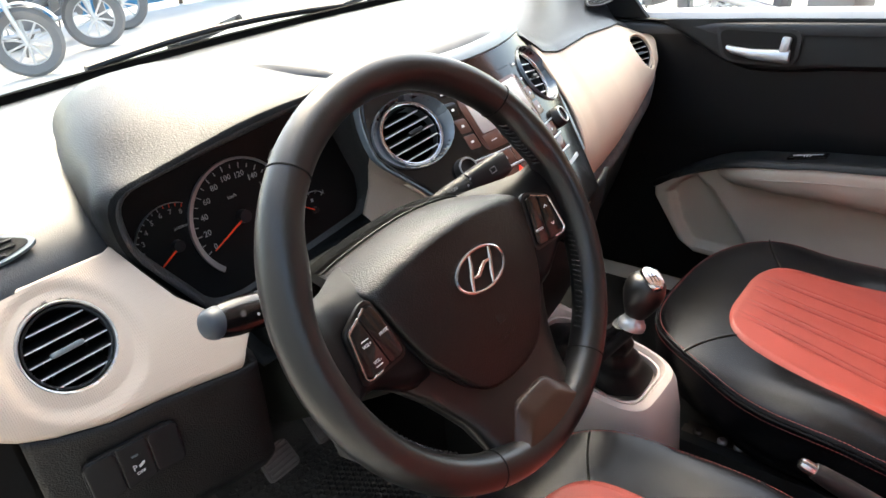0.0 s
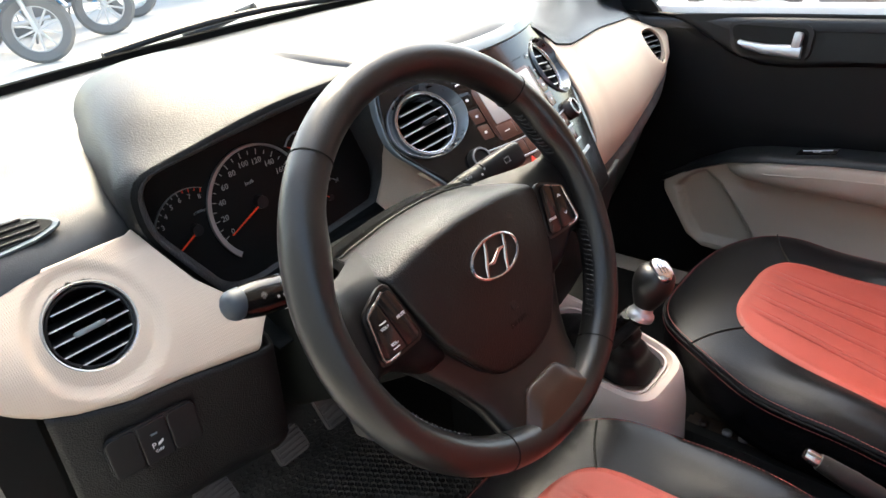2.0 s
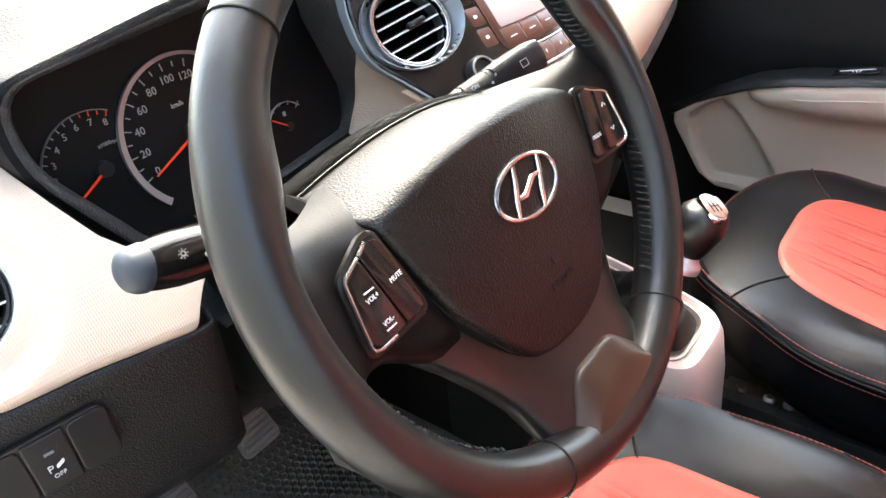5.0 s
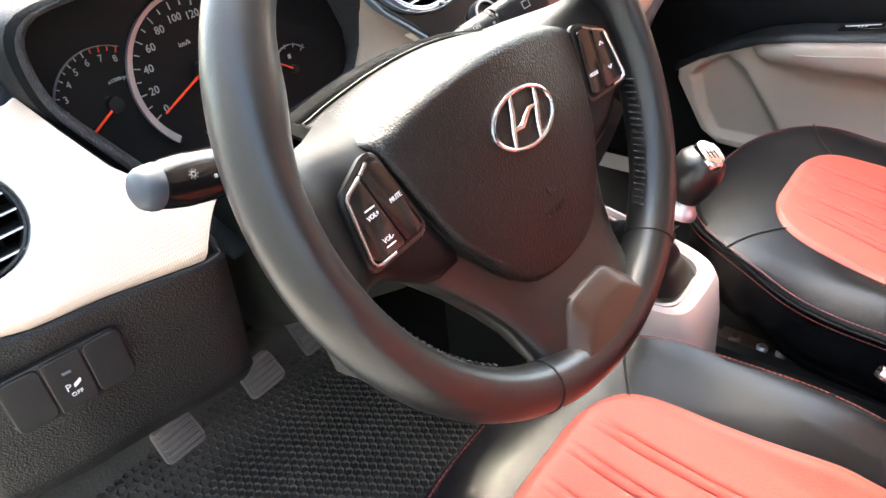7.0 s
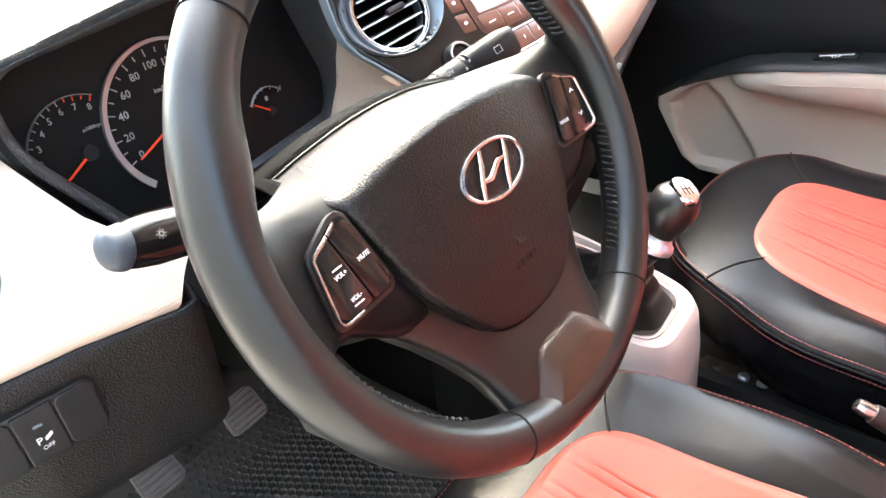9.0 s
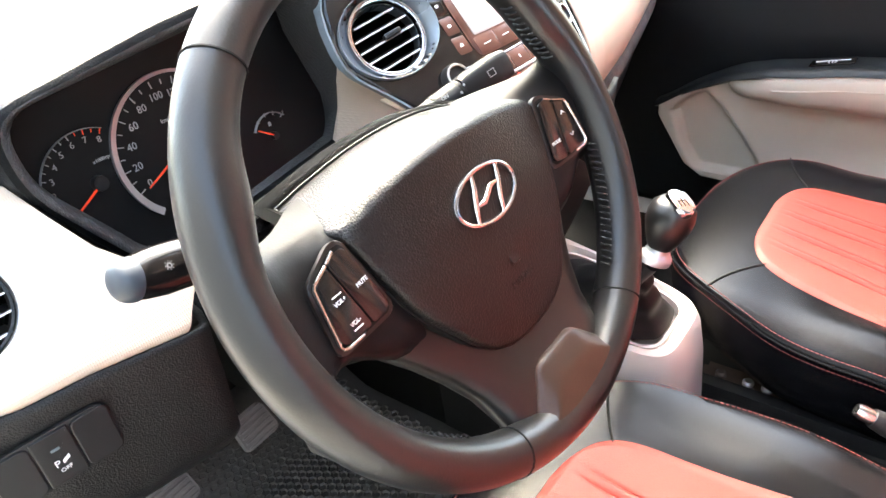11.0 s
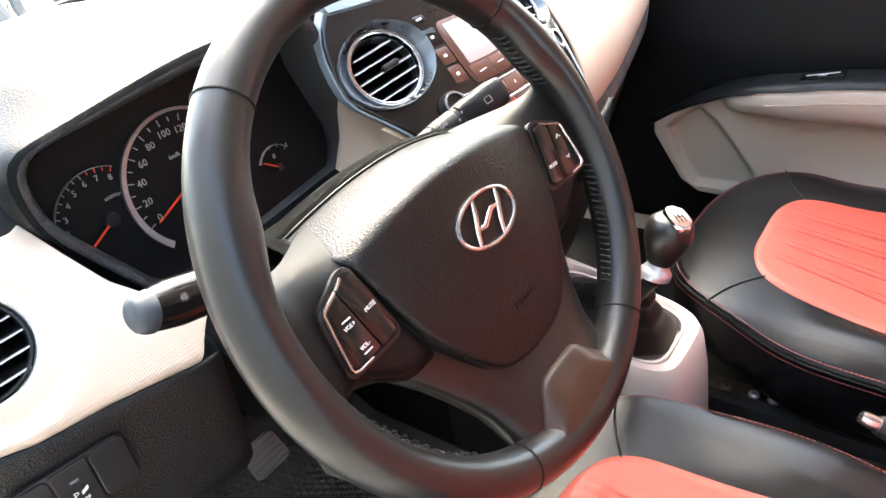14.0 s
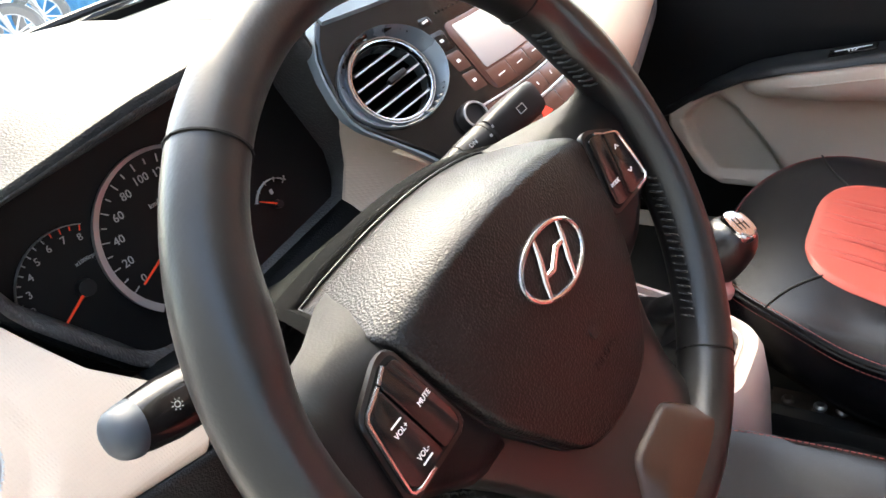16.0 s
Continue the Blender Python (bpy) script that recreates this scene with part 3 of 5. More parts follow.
air_vent((0.860, 0.272, 0.560), (-0.18, -0.90, 0.40), 0.033, 0.0045, 5, M_BEIGE2, "round black air vent in the beige panel")
# demister slots on the dash ends
for sx, dx, dy, dz, tilt in ((1, -0.268, 0.330, 0.6490, 29), (-1, 0.872, 0.362, 0.652, 24)):
    lens = [(0.062 * sx, -0.004), (0.040 * sx, 0.012), (0.005 * sx, 0.019), (-0.045 * sx, 0.018), (-0.058 * sx, 0.0), (-0.045 * sx, -0.017), (0.005 * sx, -0.019), (0.040 * sx, -0.014)][::sx]
    sv = part("demister_vent", prism(rounded(lens, 0.012, 4), 0.0035, 0.0012), M_SATIN if sx > 0 else M_BLACK, dashboard, "lens-shaped demister slot", m=Matrix.Translation((dx, dy, dz)) @ pose(0, 0, 0, tilt, 0, -6 * sx))
    part("well", prism(rounded([(x * 0.9, y * 0.82) for x, y in lens], 0.010, 4), 0.0008), M_DARK, sv, m=Matrix.Translation((0, 0, 0.0034)))
    for k in range(4):
        part("slat", rbox((0.07, 0.09, 0.09, 0.07)[k], 0.0022, 0.002, 0.0005, 1, Matrix.Translation((-0.004 * sx, -0.0105 + 0.007 * k, 0.0048))), M_BLACK, sv)

# ---- centre stack ----
stack = thing("centre_stack", "gloss black centre stack with radio and round vents", "centre stack")


def fascia(u, v):
    z = 0.490 + 0.195 * v
    x = X0 + (2 * u - 1) * fascia_w(z)
    return (x, fascia_y(x, z), z)


def on_fascia(x, z, out=0.0):
    p = Vector((x, fascia_y(x, z), z))
    a, b = Vector((0.001, fascia_y(x + 0.001, z) - p.y, 0)), Vector((0, fascia_y(x, z + 0.001) - p.y, 0.001))
    n = a.cross(b).normalized()
    return frame_on(p + n * out, n, b)


fas = grid(fascia, 80, 60)
for sx in (-1, 1):
    inv = on_fascia(X0 + sx * 0.132, 0.630).inverted()
    gone = [f for f in fas.faces if (lambda p: (p.x / 0.0500) ** 2 + (p.y / 0.0410) ** 2 < 1 and abs(p.z) < 0.05)(inv @ f.calc_center_median())]
    bmesh.ops.delete(fas, geom=gone, context="FACES")
part("fascia", fas, M_GLOSS, stack, "gloss black fascia", thick=0.004)
part("edge_trim", loft([[Vector(fascia(u, v)) + Vector(o) for o in ((-0.004 * sgn, 0.0, 0), (-0.001 * sgn, -0.003, 0), (0.0025 * sgn, -0.001, 0), (0.003 * sgn, 0.008, 0))] for u, sgn, v in ((0, -1, k / 48) for k in range(49))], caps=True), M_SATIN, stack, "pale satin edge")
part("edge_trim", loft([[Vector(fascia(u, v)) + Vector(o) for o in ((-0.004 * sgn, 0.0, 0), (-0.001 * sgn, -0.003, 0), (0.006 * sgn, -0.001, 0), (0.010 * sgn, 0.02, 0))] for u, sgn, v in ((1, 1, k / 24) for k in range(5, 25))], caps=True), M_SATIN, stack, "pale satin edge")
part("edge_trim", loft([[on_fascia(x, 0.685, 0).translation + Vector(o) for o in ((0, -0.004, -0.006), (0, -0.007, 0.0), (0, 0.002, 0.009), (0, 0.012, 0.010), (0, 0.012, -0.006))] for x in np.linspace(X0 - 0.153, X0 + 0.153, 40)]), M_SATIN, stack, "pale satin edge")
for sx in (-1, 1):
    m = on_fascia(X0 + sx * 0.132, 0.630, 0.0)
    dish = [[(x, y, z) for x, y in ((a * math.cos(k * math.tau / 72), b * math.sin(k * math.tau / 72)) for k in range(72))] for a, b, z in ((0.0525, 0.0435, -0.004), (0.0528, 0.0437, 0.0030), (0.0518, 0.0432, 0.0042), (0.0500, 0.0424, 0.0030), (0.0430, 0.0400, -0.0070), (0.0400, 0.0395, -0.0100), (0.0385, 0.0385, -0.0105), (0.0335, 0.0335, -0.0105), (0.033, 0.033, -0.024))]
    v = part("air_vent", loft(dish, caps=False), M_DISH, stack, "round vent set in a wide grey-blue dish", m=m)
    part("ring", lathe([(0.0398, -0.0105), (0.0396, -0.0060), (0.0388, -0.0046), (0.0378, -0.0048), (0.0374, -0.0062), (0.0366, -0.0062), (0.0362, -0.0048), (0.0352, -0.0052), (0.0345, -0.0080), (0.0345, -0.0115)], 72), M_CHROME, v, "double chrome ring")
    # well coloured near black to carry the shade inside the vent
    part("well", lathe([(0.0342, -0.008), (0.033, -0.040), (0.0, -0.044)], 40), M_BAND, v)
    for k in range(5):
        yy = -0.0345 + (k + 1) * 0.069 / 6
        half = math.sqrt(0.0335 ** 2 - yy * yy)
        part("slat", rbox(2 * half, 0.0020, 0.016, 0.0008, 1, Matrix.Translation((0, yy, -0.017)) @ pose(0, 0, 0, 18)), M_BLACK, v)
        part("edge_strip", rbox(2 * half * 0.97, 0.0015, 0.0010, 0, m=Matrix.Translation((0, yy - 0.0022, -0.0088))), M_STRIP, v)
    part("slider", rbox(0.020, 0.0055, 0.007, 0.0018, 2, Matrix.Translation((0.006, 0, -0.0065))), M_BLACK, v)
    m = on_fascia(X0 + sx * 0.1035, 0.5795, 0.0)
    kn = part("knob", lathe([(0.0145, 0.0), (0.014, 0.010), (0.0125, 0.0125), (0.010, 0.0125), (0.009, 0.010), (0.0, 0.010)], 32), M_BLACK, stack, "black rotary knob", m=m)
    part("ring", lathe([(0.0126, 0.0118), (0.0118, 0.0135), (0.0105, 0.0135), (0.0100, 0.0118)], 32), M_SILVER, kn, "thin silver ring")

def slab(x0, x1, z0, z1, lift, r=0.003, n=14):
    """A plate that follows the curved fascia, with rounded corners and softened edges."""
    secs = []
    for x in sorted({*np.linspace(x0, x1, n), *(x0 + r * k / 4 for k in range(5)), *(x1 - r * k / 4 for k in range(5))}):
        e = max(0.0, r - min(x - x0, x1 - x))
        inset = r - math.sqrt(max(0.0, r * r - e * e))
        a, b, q = z0 + inset, z1 - inset, min(0.0008, r * 0.5)
        secs.append([on_fascia(x, z, h).translation for z, h in ((a, -0.001), (a, lift - q * 0.6), (a + q, lift), (b - q, lift), (b, lift - q * 0.6), (b, -0.001))])
    return loft(secs)


RL, RT = 0.2325, 2 * X0 - 0.2325
radio = part("radio", slab(RL, RT, 0.5865, 0.6500, 0.0012, 0.008, 24), M_BUTTON, stack, "built-in radio with a pale screen")
part("screen_frame", slab(0.2515, 2 * X0 - 0.2515, 0.5885, 0.6490, 0.0030, 0.009, 24), M_BUTTON, radio, "gloss black screen frame, red seat reflection in its colour")
part("screen", slab(0.2610, 2 * X0 - 0.2610, 0.6065, 0.6455, 0.0036, 0.002, 24), M_SCREEN, radio, "switched-off screen, white reflection put into its grey")
part("slot_plate", slab(0.2330, 2 * X0 - 0.2330, 0.6520, 0.6660, 0.0016, 0.002, 24), M_BUTTON, radio, "disc slot plate")
part("disc_slot", slab(0.2560, 2 * X0 - 0.2560, 0.6575, 0.6600, 0.0020, 0.001, 24), M_BAND, radio, "dark disc slot")
for sgn in (-1, 1):
    side = lambda x: x if sgn < 0 else 2 * X0 - x
    for z, hgt, m_b in ((0.6385, 0.0085, M_GLOSS), (0.6205, 0.0080, M_BUTTON), (0.6030, 0.0080, M_BUTTON)):
        xa, xb = sorted((side(0.2335), side(0.2500)))
        b = part("button", slab(xa, xb, z - hgt, z + hgt, 0.0022, 0.002, 6), m_b, radio)
        part("marking", rbox(0.0042, 0.0030, 0.0004, 0.0002, 1), M_PRINT, b, m=on_fascia(side(0.2415), z, 0.0023))
    xa, xb = sorted((side(0.2345), side(0.2470)))
    b = part("button", slab(xa, xb, 0.6530, 0.6595, 0.0024, 0.0015, 6), M_GLOSS, radio)
    part("marking", rbox(0.0075, 0.0022, 0.0004, 0.0002, 1), M_PRINT, b, m=on_fascia(side(0.2405), 0.6560, 0.0026))
for k in range(4):
    w = (2 * X0 - 2 * 0.2560) / 4
    b = part("button", slab(0.2560 + w * k + 0.0005, 0.2560 + w * (k + 1) - 0.0005, 0.5905, 0.6045, 0.0036, 0.001, 6), M_BUTTON, radio)
    part("marking", rbox(0.010, 0.0011, 0.0004, 0), M_PRINT, b, m=on_fascia(0.2560 + w * (k + 0.5), 0.5970, 0.0037))
for row, (za, zb) in enumerate(((0.5680, 0.5830), (0.5510, 0.5650))):
    for k in range(6):
        w = 0.168 / 6
        b = part("button", slab(X0 - 0.084 + w * k + 0.0005, X0 - 0.084 + w * (k + 1) - 0.0005, za, zb, 0.0026, 0.001, 6), M_BUTTON, stack)
        if row == 0:
            part("marking", rbox(0.0014, 0.0036, 0.0004, 0), M_PRINT, b, m=on_fascia(X0 - 0.084 + w * (k + 0.5), (za + zb) / 2, 0.0028))
    part("trim_strip", slab(X0 - 0.088, X0 + 0.088, za - 0.0030, za - 0.0005, 0.0040, 0.001, 24), M_SILVER, stack, "bright strip under the keys")
part("trim_strip", slab(X0 - 0.088, X0 + 0.088, 0.5835, 0.5850, 0.0030, 0.0007, 24), M_SILVER, stack, "bright strip over the keys")
part("hazard_triangle", prism(rounded([(-0.0085, -0.006), (0.0085, -0.006), (0.0, 0.0085)], 0.001), 0.0012), M_TRIANGLE, stack, "red hazard triangle", m=on_fascia(0.2835, 0.5575, 0.0028))
part("trim_strip", loft([[Vector((x, fascia_y(x, z) - 0.003, z)) for z in (0.534, 0.538)] + [Vector((x, fascia_y(x, z) + 0.004, z)) for z in (0.538, 0.534)] for x in np.linspace(X0 - 0.10, X0 + 0.10, 20)]), M_SILVER, stack)


def lower_stack(u, v):
    z = 0.494 - 0.26 * v
    x = X0 + (2 * u - 1) * lerp_at([(0, 0.165), (0.3, 0.13), (1, 0.085)], v)
    return (x, 0.118 + 0.02 * v + 0.9 * (x - X0) ** 2 + 0.07 * v * v, z)


part("surround", grid(lambda u, v: (X0 + (2 * u - 1) * (fascia_w(0.49 + 0.10 * v) - 0.004), fascia_y(X0 + (2 * u - 1) * fascia_w(0.49 + 0.1 * v), 0.49 + 0.10 * v) + 0.010 - 0.004, 0.478 + 0.10 * v), 30, 10), M_BEIGE2, stack, "beige surround below the fascia", thick=0.004)
part("lower_panel", grid(lower_stack, 20, 16), M_DARK, stack, "dark panel above the gear lever", thick=0.006)

# ---- instrument cluster ----
cluster = thing("instrument_cluster", "round dials with white figures and red needles", "instrument cluster", m=pose(0.006, 0.326, 0.600, 80))
# local: x right, y up the face, z towards the driver
o = [super_pt(k * math.tau / 48, 0.150, 0.092, 4.0) for k in range(48)]
part("face", prism([(x, y) for x, y in o], 0.002), M_FACE, cluster, "black dial face")


def arc_band(r0, r1, a0, a1, z=0.003, taper=1.0, n=40):
    secs = []
    for k in range(n + 1):
        t = k / n
        a = radians(a0 + (a1 - a0) * t)
        ri = r1 - (r1 - r0) * (1 + (taper - 1) * t)
        secs.append([(r * math.cos(a), r * math.sin(a), zz) for r, zz in ((ri, z), (r1, z), (r1, z + 0.004), (ri, z + 0.003))])
    return loft(secs)


SP = (-0.014, -0.015)
dial = part("speed_dial", arc_band(0.0575, 0.0635, 226, 20, taper=0.25), M_SILVER, cluster, "silver speed ring", m=Matrix.Translation((*SP, 0)))
for k in range(11):
    a = radians(203 - 21.5 * k)
    part("figure", text_bm(str(20 * k), 0.0088), M_WHITE, dial, m=Matrix.Translation((0.0445 * math.cos(a), 0.0445 * math.sin(a), 0.0025)))
for k in range(21):
    a = 203 - 10.75 * k
    part("tick", rbox(0.006 if k % 2 == 0 else 0.004, 0.0009, 0.0006, 0, m=pose(0, 0, 0.0028, 0, 0, a) @ Matrix.Translation((0.0545, 0, 0))), M_WHITE, dial)
part("figure", text_bm("km/h", 0.0055), M_WHITE, dial, m=Matrix.Translation((-0.004, 0.024, 0.0025)))
part("needle", prism([(-0.004, -0.0011), (0.050, -0.0006), (0.050, 0.0006), (-0.004, 0.0011)], 0.001, m=pose(0, 0, 0.008, 0, 0, 203)), M_REDP, dial, "red needle")
part("hub", lathe([(0.0075, 0.002), (0.007, 0.010), (0.0, 0.0105)], 24), M_BLACK, dial)
TP = (-0.0935, -0.014)
tach = part("rev_dial", arc_band(0.0432, 0.0438, 208, 62, 0.0024), M_WHITE, cluster, "white rev scale", m=Matrix.Translation((*TP, 0)))
for k in range(9):
    a = radians(208.5 - 18.3 * k)
    part("figure", text_bm(str(k), 0.0072), M_WHITE, tach, m=Matrix.Translation((0.0345 * math.cos(a), 0.0345 * math.sin(a), 0.0025)))
for k in range(17):
    part("tick", rbox(0.0045 if k % 2 == 0 else 0.003, 0.0008, 0.0006, 0, m=pose(0, 0, 0.0028, 0, 0, 208.5 - 9.15 * k) @ Matrix.Translation((0.0412, 0, 0))), M_WHITE if k < 13 else M_REDP, tach)
part("figure", text_bm("x1000rpm", 0.0042), M_WHITE, tach, m=Matrix.Translation((0.012, 0.016, 0.0025)))
part("needle", prism([(-0.003, -0.001), (0.041, -0.0006), (0.041, 0.0006), (-0.003, 0.001)], 0.001, m=pose(0, 0, 0.007, 0, 0, 207)), M_REDP, tach, "red needle")
part("hub", lathe([(0.0065, 0.002), (0.006, 0.008), (0.0, 0.0085)], 24), M_BLACK, tach)
TG = (0.058, 0.019)
temp = part("temperature_dial", arc_band(0.022, 0.0226, 150, 40, 0.0024), M_WHITE, cluster, "white temperature scale", m=Matrix.Translation((*TG, 0)))
for k in range(5):
    part("tick", rbox(0.004, 0.0008, 0.0006, 0, m=pose(0, 0, 0.0028, 0, 0, 150 - 27 * k) @ Matrix.Translation((0.0215, 0, 0))), M_WHITE, temp)
part("needle", prism([(-0.002, -0.0008), (0.021, -0.0005), (0.021, 0.0005), (-0.002, 0.0008)], 0.001, m=pose(0, 0, 0.006, 0, 0, 152)), M_REDP, temp, "red needle")
part("hub", lathe([(0.004, 0.002), (0.0035, 0.007), (0.0, 0.0075)], 20), M_BLACK, temp)
FP = (0.078, -0.046)
fuel = part("fuel_dial", arc_band(0.022, 0.0226, 150, 40, 0.0024), M_WHITE, cluster, "white fuel scale", m=Matrix.Translation((*FP, 0)))
for k in range(5):
    part("tick", rbox(0.004, 0.0008, 0.0006, 0, m=pose(0, 0, 0.0028, 0, 0, 150 - 27 * k) @ Matrix.Translation((0.0215, 0, 0))), M_WHITE, fuel)
part("needle", prism([(-0.002, -0.0008), (0.021, -0.0005), (0.021, 0.0005), (-0.002, 0.0008)], 0.001, m=pose(0, 0, 0.006, 0, 0, 146)), M_REDP, fuel, "red needle")
part("hub", lathe([(0.004, 0.002), (0.0035, 0.007), (0.0, 0.0075)], 20), M_BLACK, fuel)
part("figure", rbox(0.003, 0.004, 0.0006, 0), M_WHITE, fuel, m=Matrix.Translation((0, 0.012, 0.0026)))
part("figure", text_bm("F", 0.0045), M_WHITE, fuel, m=Matrix.Translation((0.019, 0.016, 0.0025)))

# ---- steering wheel ----
# local: x right, y up the wheel's plane, z towards the driver
WHEEL = pose(-0.005, 0.0075, 0.606, 63.0, 0, 0.1)
wheel = thing("steering_wheel", "black leather three-spoke steering wheel with stitched seams", "steering wheel", m=WHEEL)
RC, RR, RN = (-0.006, 0.010), 0.161, -0.0075


def rim_point(a, b, grow=0.0):
    """a: degrees round the wheel, b: degrees round the tube (0 outwards, 90 towards the driver)."""
    ar, br = radians(a), radians(b)
    thumb = sum(math.exp(-(((a - c + 180) % 360 - 180) / 9.0) ** 2) for c in (24, 156))
    rad = 0.0150 + grow + (0.0045 * thumb if math.cos(br) < 0 else 0)
    axi = 0.0172 + grow + 0.001 * thumb
    r = RR + rad * math.cos(br)
    return (RC[0] + r * math.cos(ar), RC[1] + r * math.sin(ar), RN + axi * math.sin(br))


part("rim", grid(lambda u, v: rim_point(u * 360, v * 360), 180, 24, True, True), M_RIM, wheel, "black leather rim", smooth=80)
SEAMS = (131.8, 40.5, -57.0, -114.5)
for a in SEAMS:
    part("seam", tube([rim_point(a, b, 0.0002) for b in range(0, 360, 15)], 0.0007, 6, closed=True), M_DARK, wheel)
# lacing on the inside of the rim between the seams
for a0, a1 in ((-50, 36), (142, 234)):
    for k in range(int((a1 - a0) / 1.9)):
        a = a0 + 1.9 * k
        if -13 < a < 13 or 167 < a < 193:
            continue
        part("stitch", tube([rim_point(a, 168, 0.0004), rim_point(a + 0.5, 180, 0.0012), rim_point(a + 1.2, 196, 0.0004)], 0.0009, 5), M_THREADB, wheel)


def spoke(sections, n=20):
    """sections: (centre u, v, n), half height along a unit axis, half thickness."""
    secs = []
    for (cu, cv, cn), (ax, ay), h, t in sections:
        ring = []
        for k in range(n):
            x, z = super_pt(k * math.tau / n, h, t, 3.0)
            ring.append((cu + ax * x, cv + ay * x, cn + z))
        secs.append(ring)
    return loft(secs)


def side_spoke(sx):
    """Side spoke: its upper edge falls away from the driver beside the airbag."""
    secs = []
    for u in np.linspace(0.074, 0.166, 12):
        vt = lerp_at([(0.06, 0.054), (0.09, 0.051), (0.12, 0.046), (0.14, 0.046), (0.152, 0.056), (0.166, 0.072)], u)
        vb = lerp_at([(0.06, -0.06), (0.10, -0.048), (0.125, -0.030), (0.14, -0.030), (0.152, -0.042), (0.166, -0.062)], u)
        n0 = lerp_at([(0.06, -0.021), (0.09, -0.0150), (0.115, -0.0135), (0.134, -0.0120), (0.15, -0.0050), (0.166, -0.001)], u) + (0.0035 if sx > 0 and u < 0.14 else 0.0)
        drop = lerp_at([(0.06, 0.034), (0.09, 0.032), (0.12, 0.018), (0.145, 0.008), (0.166, 0.006)], u)
        front = []
        for k in range(15):
            v = vt + (vb - vt) * k / 14
            e = max(0.0, abs(2 * k / 14 - 1) - 0.72) / 0.28
            front.append((sx * u, v, n0 - drop * max(0.0, (v - 0.020) / 0.030) ** 1.6 - 0.009 * e ** 2.2))
        secs.append(front + [(sx * u, vb + 0.006, n0 - 0.030), (sx * u, vt - 0.008, n0 - drop * 1.1 - 0.014)])
    return loft(secs)


for sx in (-1, 1):
    part("spoke", side_spoke(sx), M_SPOKEL, wheel, "leather-covered side spoke", smooth=60)
part("spoke", spoke([((0, 0.01, -0.046), (1, 0), 0.090, 0.014), ((0, -0.025, -0.038), (1, 0), 0.114, 0.015), ((0, -0.045, -0.035), (1, 0), 0.103, 0.015), ((0, -0.065, -0.032), (1, 0), 0.087, 0.015), ((0, -0.085, -0.029), (1, 0), 0.074, 0.0155), ((0, -0.105, -0.025), (1, 0), 0.064, 0.0155), ((0, -0.128, -0.019), (1, 0), 0.059, 0.0150),
                     ((0, -0.146, -0.015), (1, 0), 0.062, 0.014)], 28), M_SPOKE, wheel, "wide satin black lower spoke", smooth=60)


def wrap_pt(u, v):
    """Leather wrap at the lower spoke: an upright edge, a bevel up to a crease, then a broad face out to the rim."""
    f = 2 * u - 1
    g = abs(f)
    edge = Vector((lerp_at([(0, 0), (0.4, 0.021), (0.7, 0.034), (1, 0.047)], g), lerp_at([(0, -0.1090), (0.34, -0.1090), (0.45, -0.1105), (0.7, -0.1225), (1, -0.1370)], g)))
    crease = Vector((lerp_at([(0, 0), (0.4, 0.0195), (0.7, 0.035), (1, 0.051)], g), lerp_at([(0, -0.1255), (0.36, -0.1255), (0.48, -0.1275), (0.7, -0.1370), (1, -0.1490)], g)))
    a = radians(-90 + 24 * g)
    rim = Vector((RR * math.cos(a), RC[1] + RR * math.sin(a)))
    keys = ((0.0, edge, -0.024), (0.12, edge, -0.0085 + 0.001 * g), (0.2, edge.lerp(crease, 0.08), -0.0062 + 0.001 * g), (0.52, edge.lerp(crease, 0.90), 0.0022 + 0.002 * g), (0.62, crease.lerp(rim, 0.08), 0.0040 + 0.002 * g), (1.0, rim, 0.0074))
    for (s0, p0, n0), (s1, p1, n1) in zip(keys, keys[1:]):
        if v <= s1:
            t = (v - s0) / (s1 - s0)
            q = p0.lerp(p1, t)
            return (math.copysign(q.x, f), q.y, n0 + (n1 - n0) * t)
    return (math.copysign(rim.x, f), rim.y, 0.0074)


def wrap_soft(u, v):
    """The wrap with its creases rounded as stretched leather is."""
    q = [Vector(wrap_pt(min(1.0, max(0.0, u + du)), min(1.0, max(0.0, v + dv)))) for du in (-0.05, -0.025, 0.0, 0.025, 0.05) for dv in (-0.10, -0.05, 0.0, 0.05, 0.10)]
    return sum(q, Vector()) / len(q)


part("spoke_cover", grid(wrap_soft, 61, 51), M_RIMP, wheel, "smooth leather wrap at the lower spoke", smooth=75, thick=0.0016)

# airbag cover: domed, falling away at its top edge
HALF = [(0.0, 0.0610), (0.030, 0.0598), (0.060, 0.0560), (0.0800, 0.0520), (0.0845, 0.0500), (0.0960, 0.0370), (0.0985, 0.0320), (0.0940, 0.0160), (0.0890, -0.0020), (0.0830, -0.0220), (0.0755, -0.0390), (0.0640, -0.0560), (0.0520, -0.0730), (0.0390, -0.0855), (0.0220, -0.0920), (0.0, -0.0940)]


def half_at(t):
    k = t * (len(HALF) - 1)
    i = min(int(k), len(HALF) - 2)
    f = k - i
    p = [Vector(HALF[max(0, min(len(HALF) - 1, i + d))]) for d in (-1, 0, 1, 2)]
    if i == 0:
        p[0] = Vector((-p[2].x, p[2].y))
    if i == len(HALF) - 2:
        p[3] = Vector((-p[1].x, p[1].y))
    return 0.5 * ((2 * p[1]) + (p[2] - p[0]) * f + (2 * p[0] - 5 * p[1] + 4 * p[2] - p[3]) * f * f + (3 * p[1] - p[0] - 3 * p[2] + p[3]) * f ** 3)


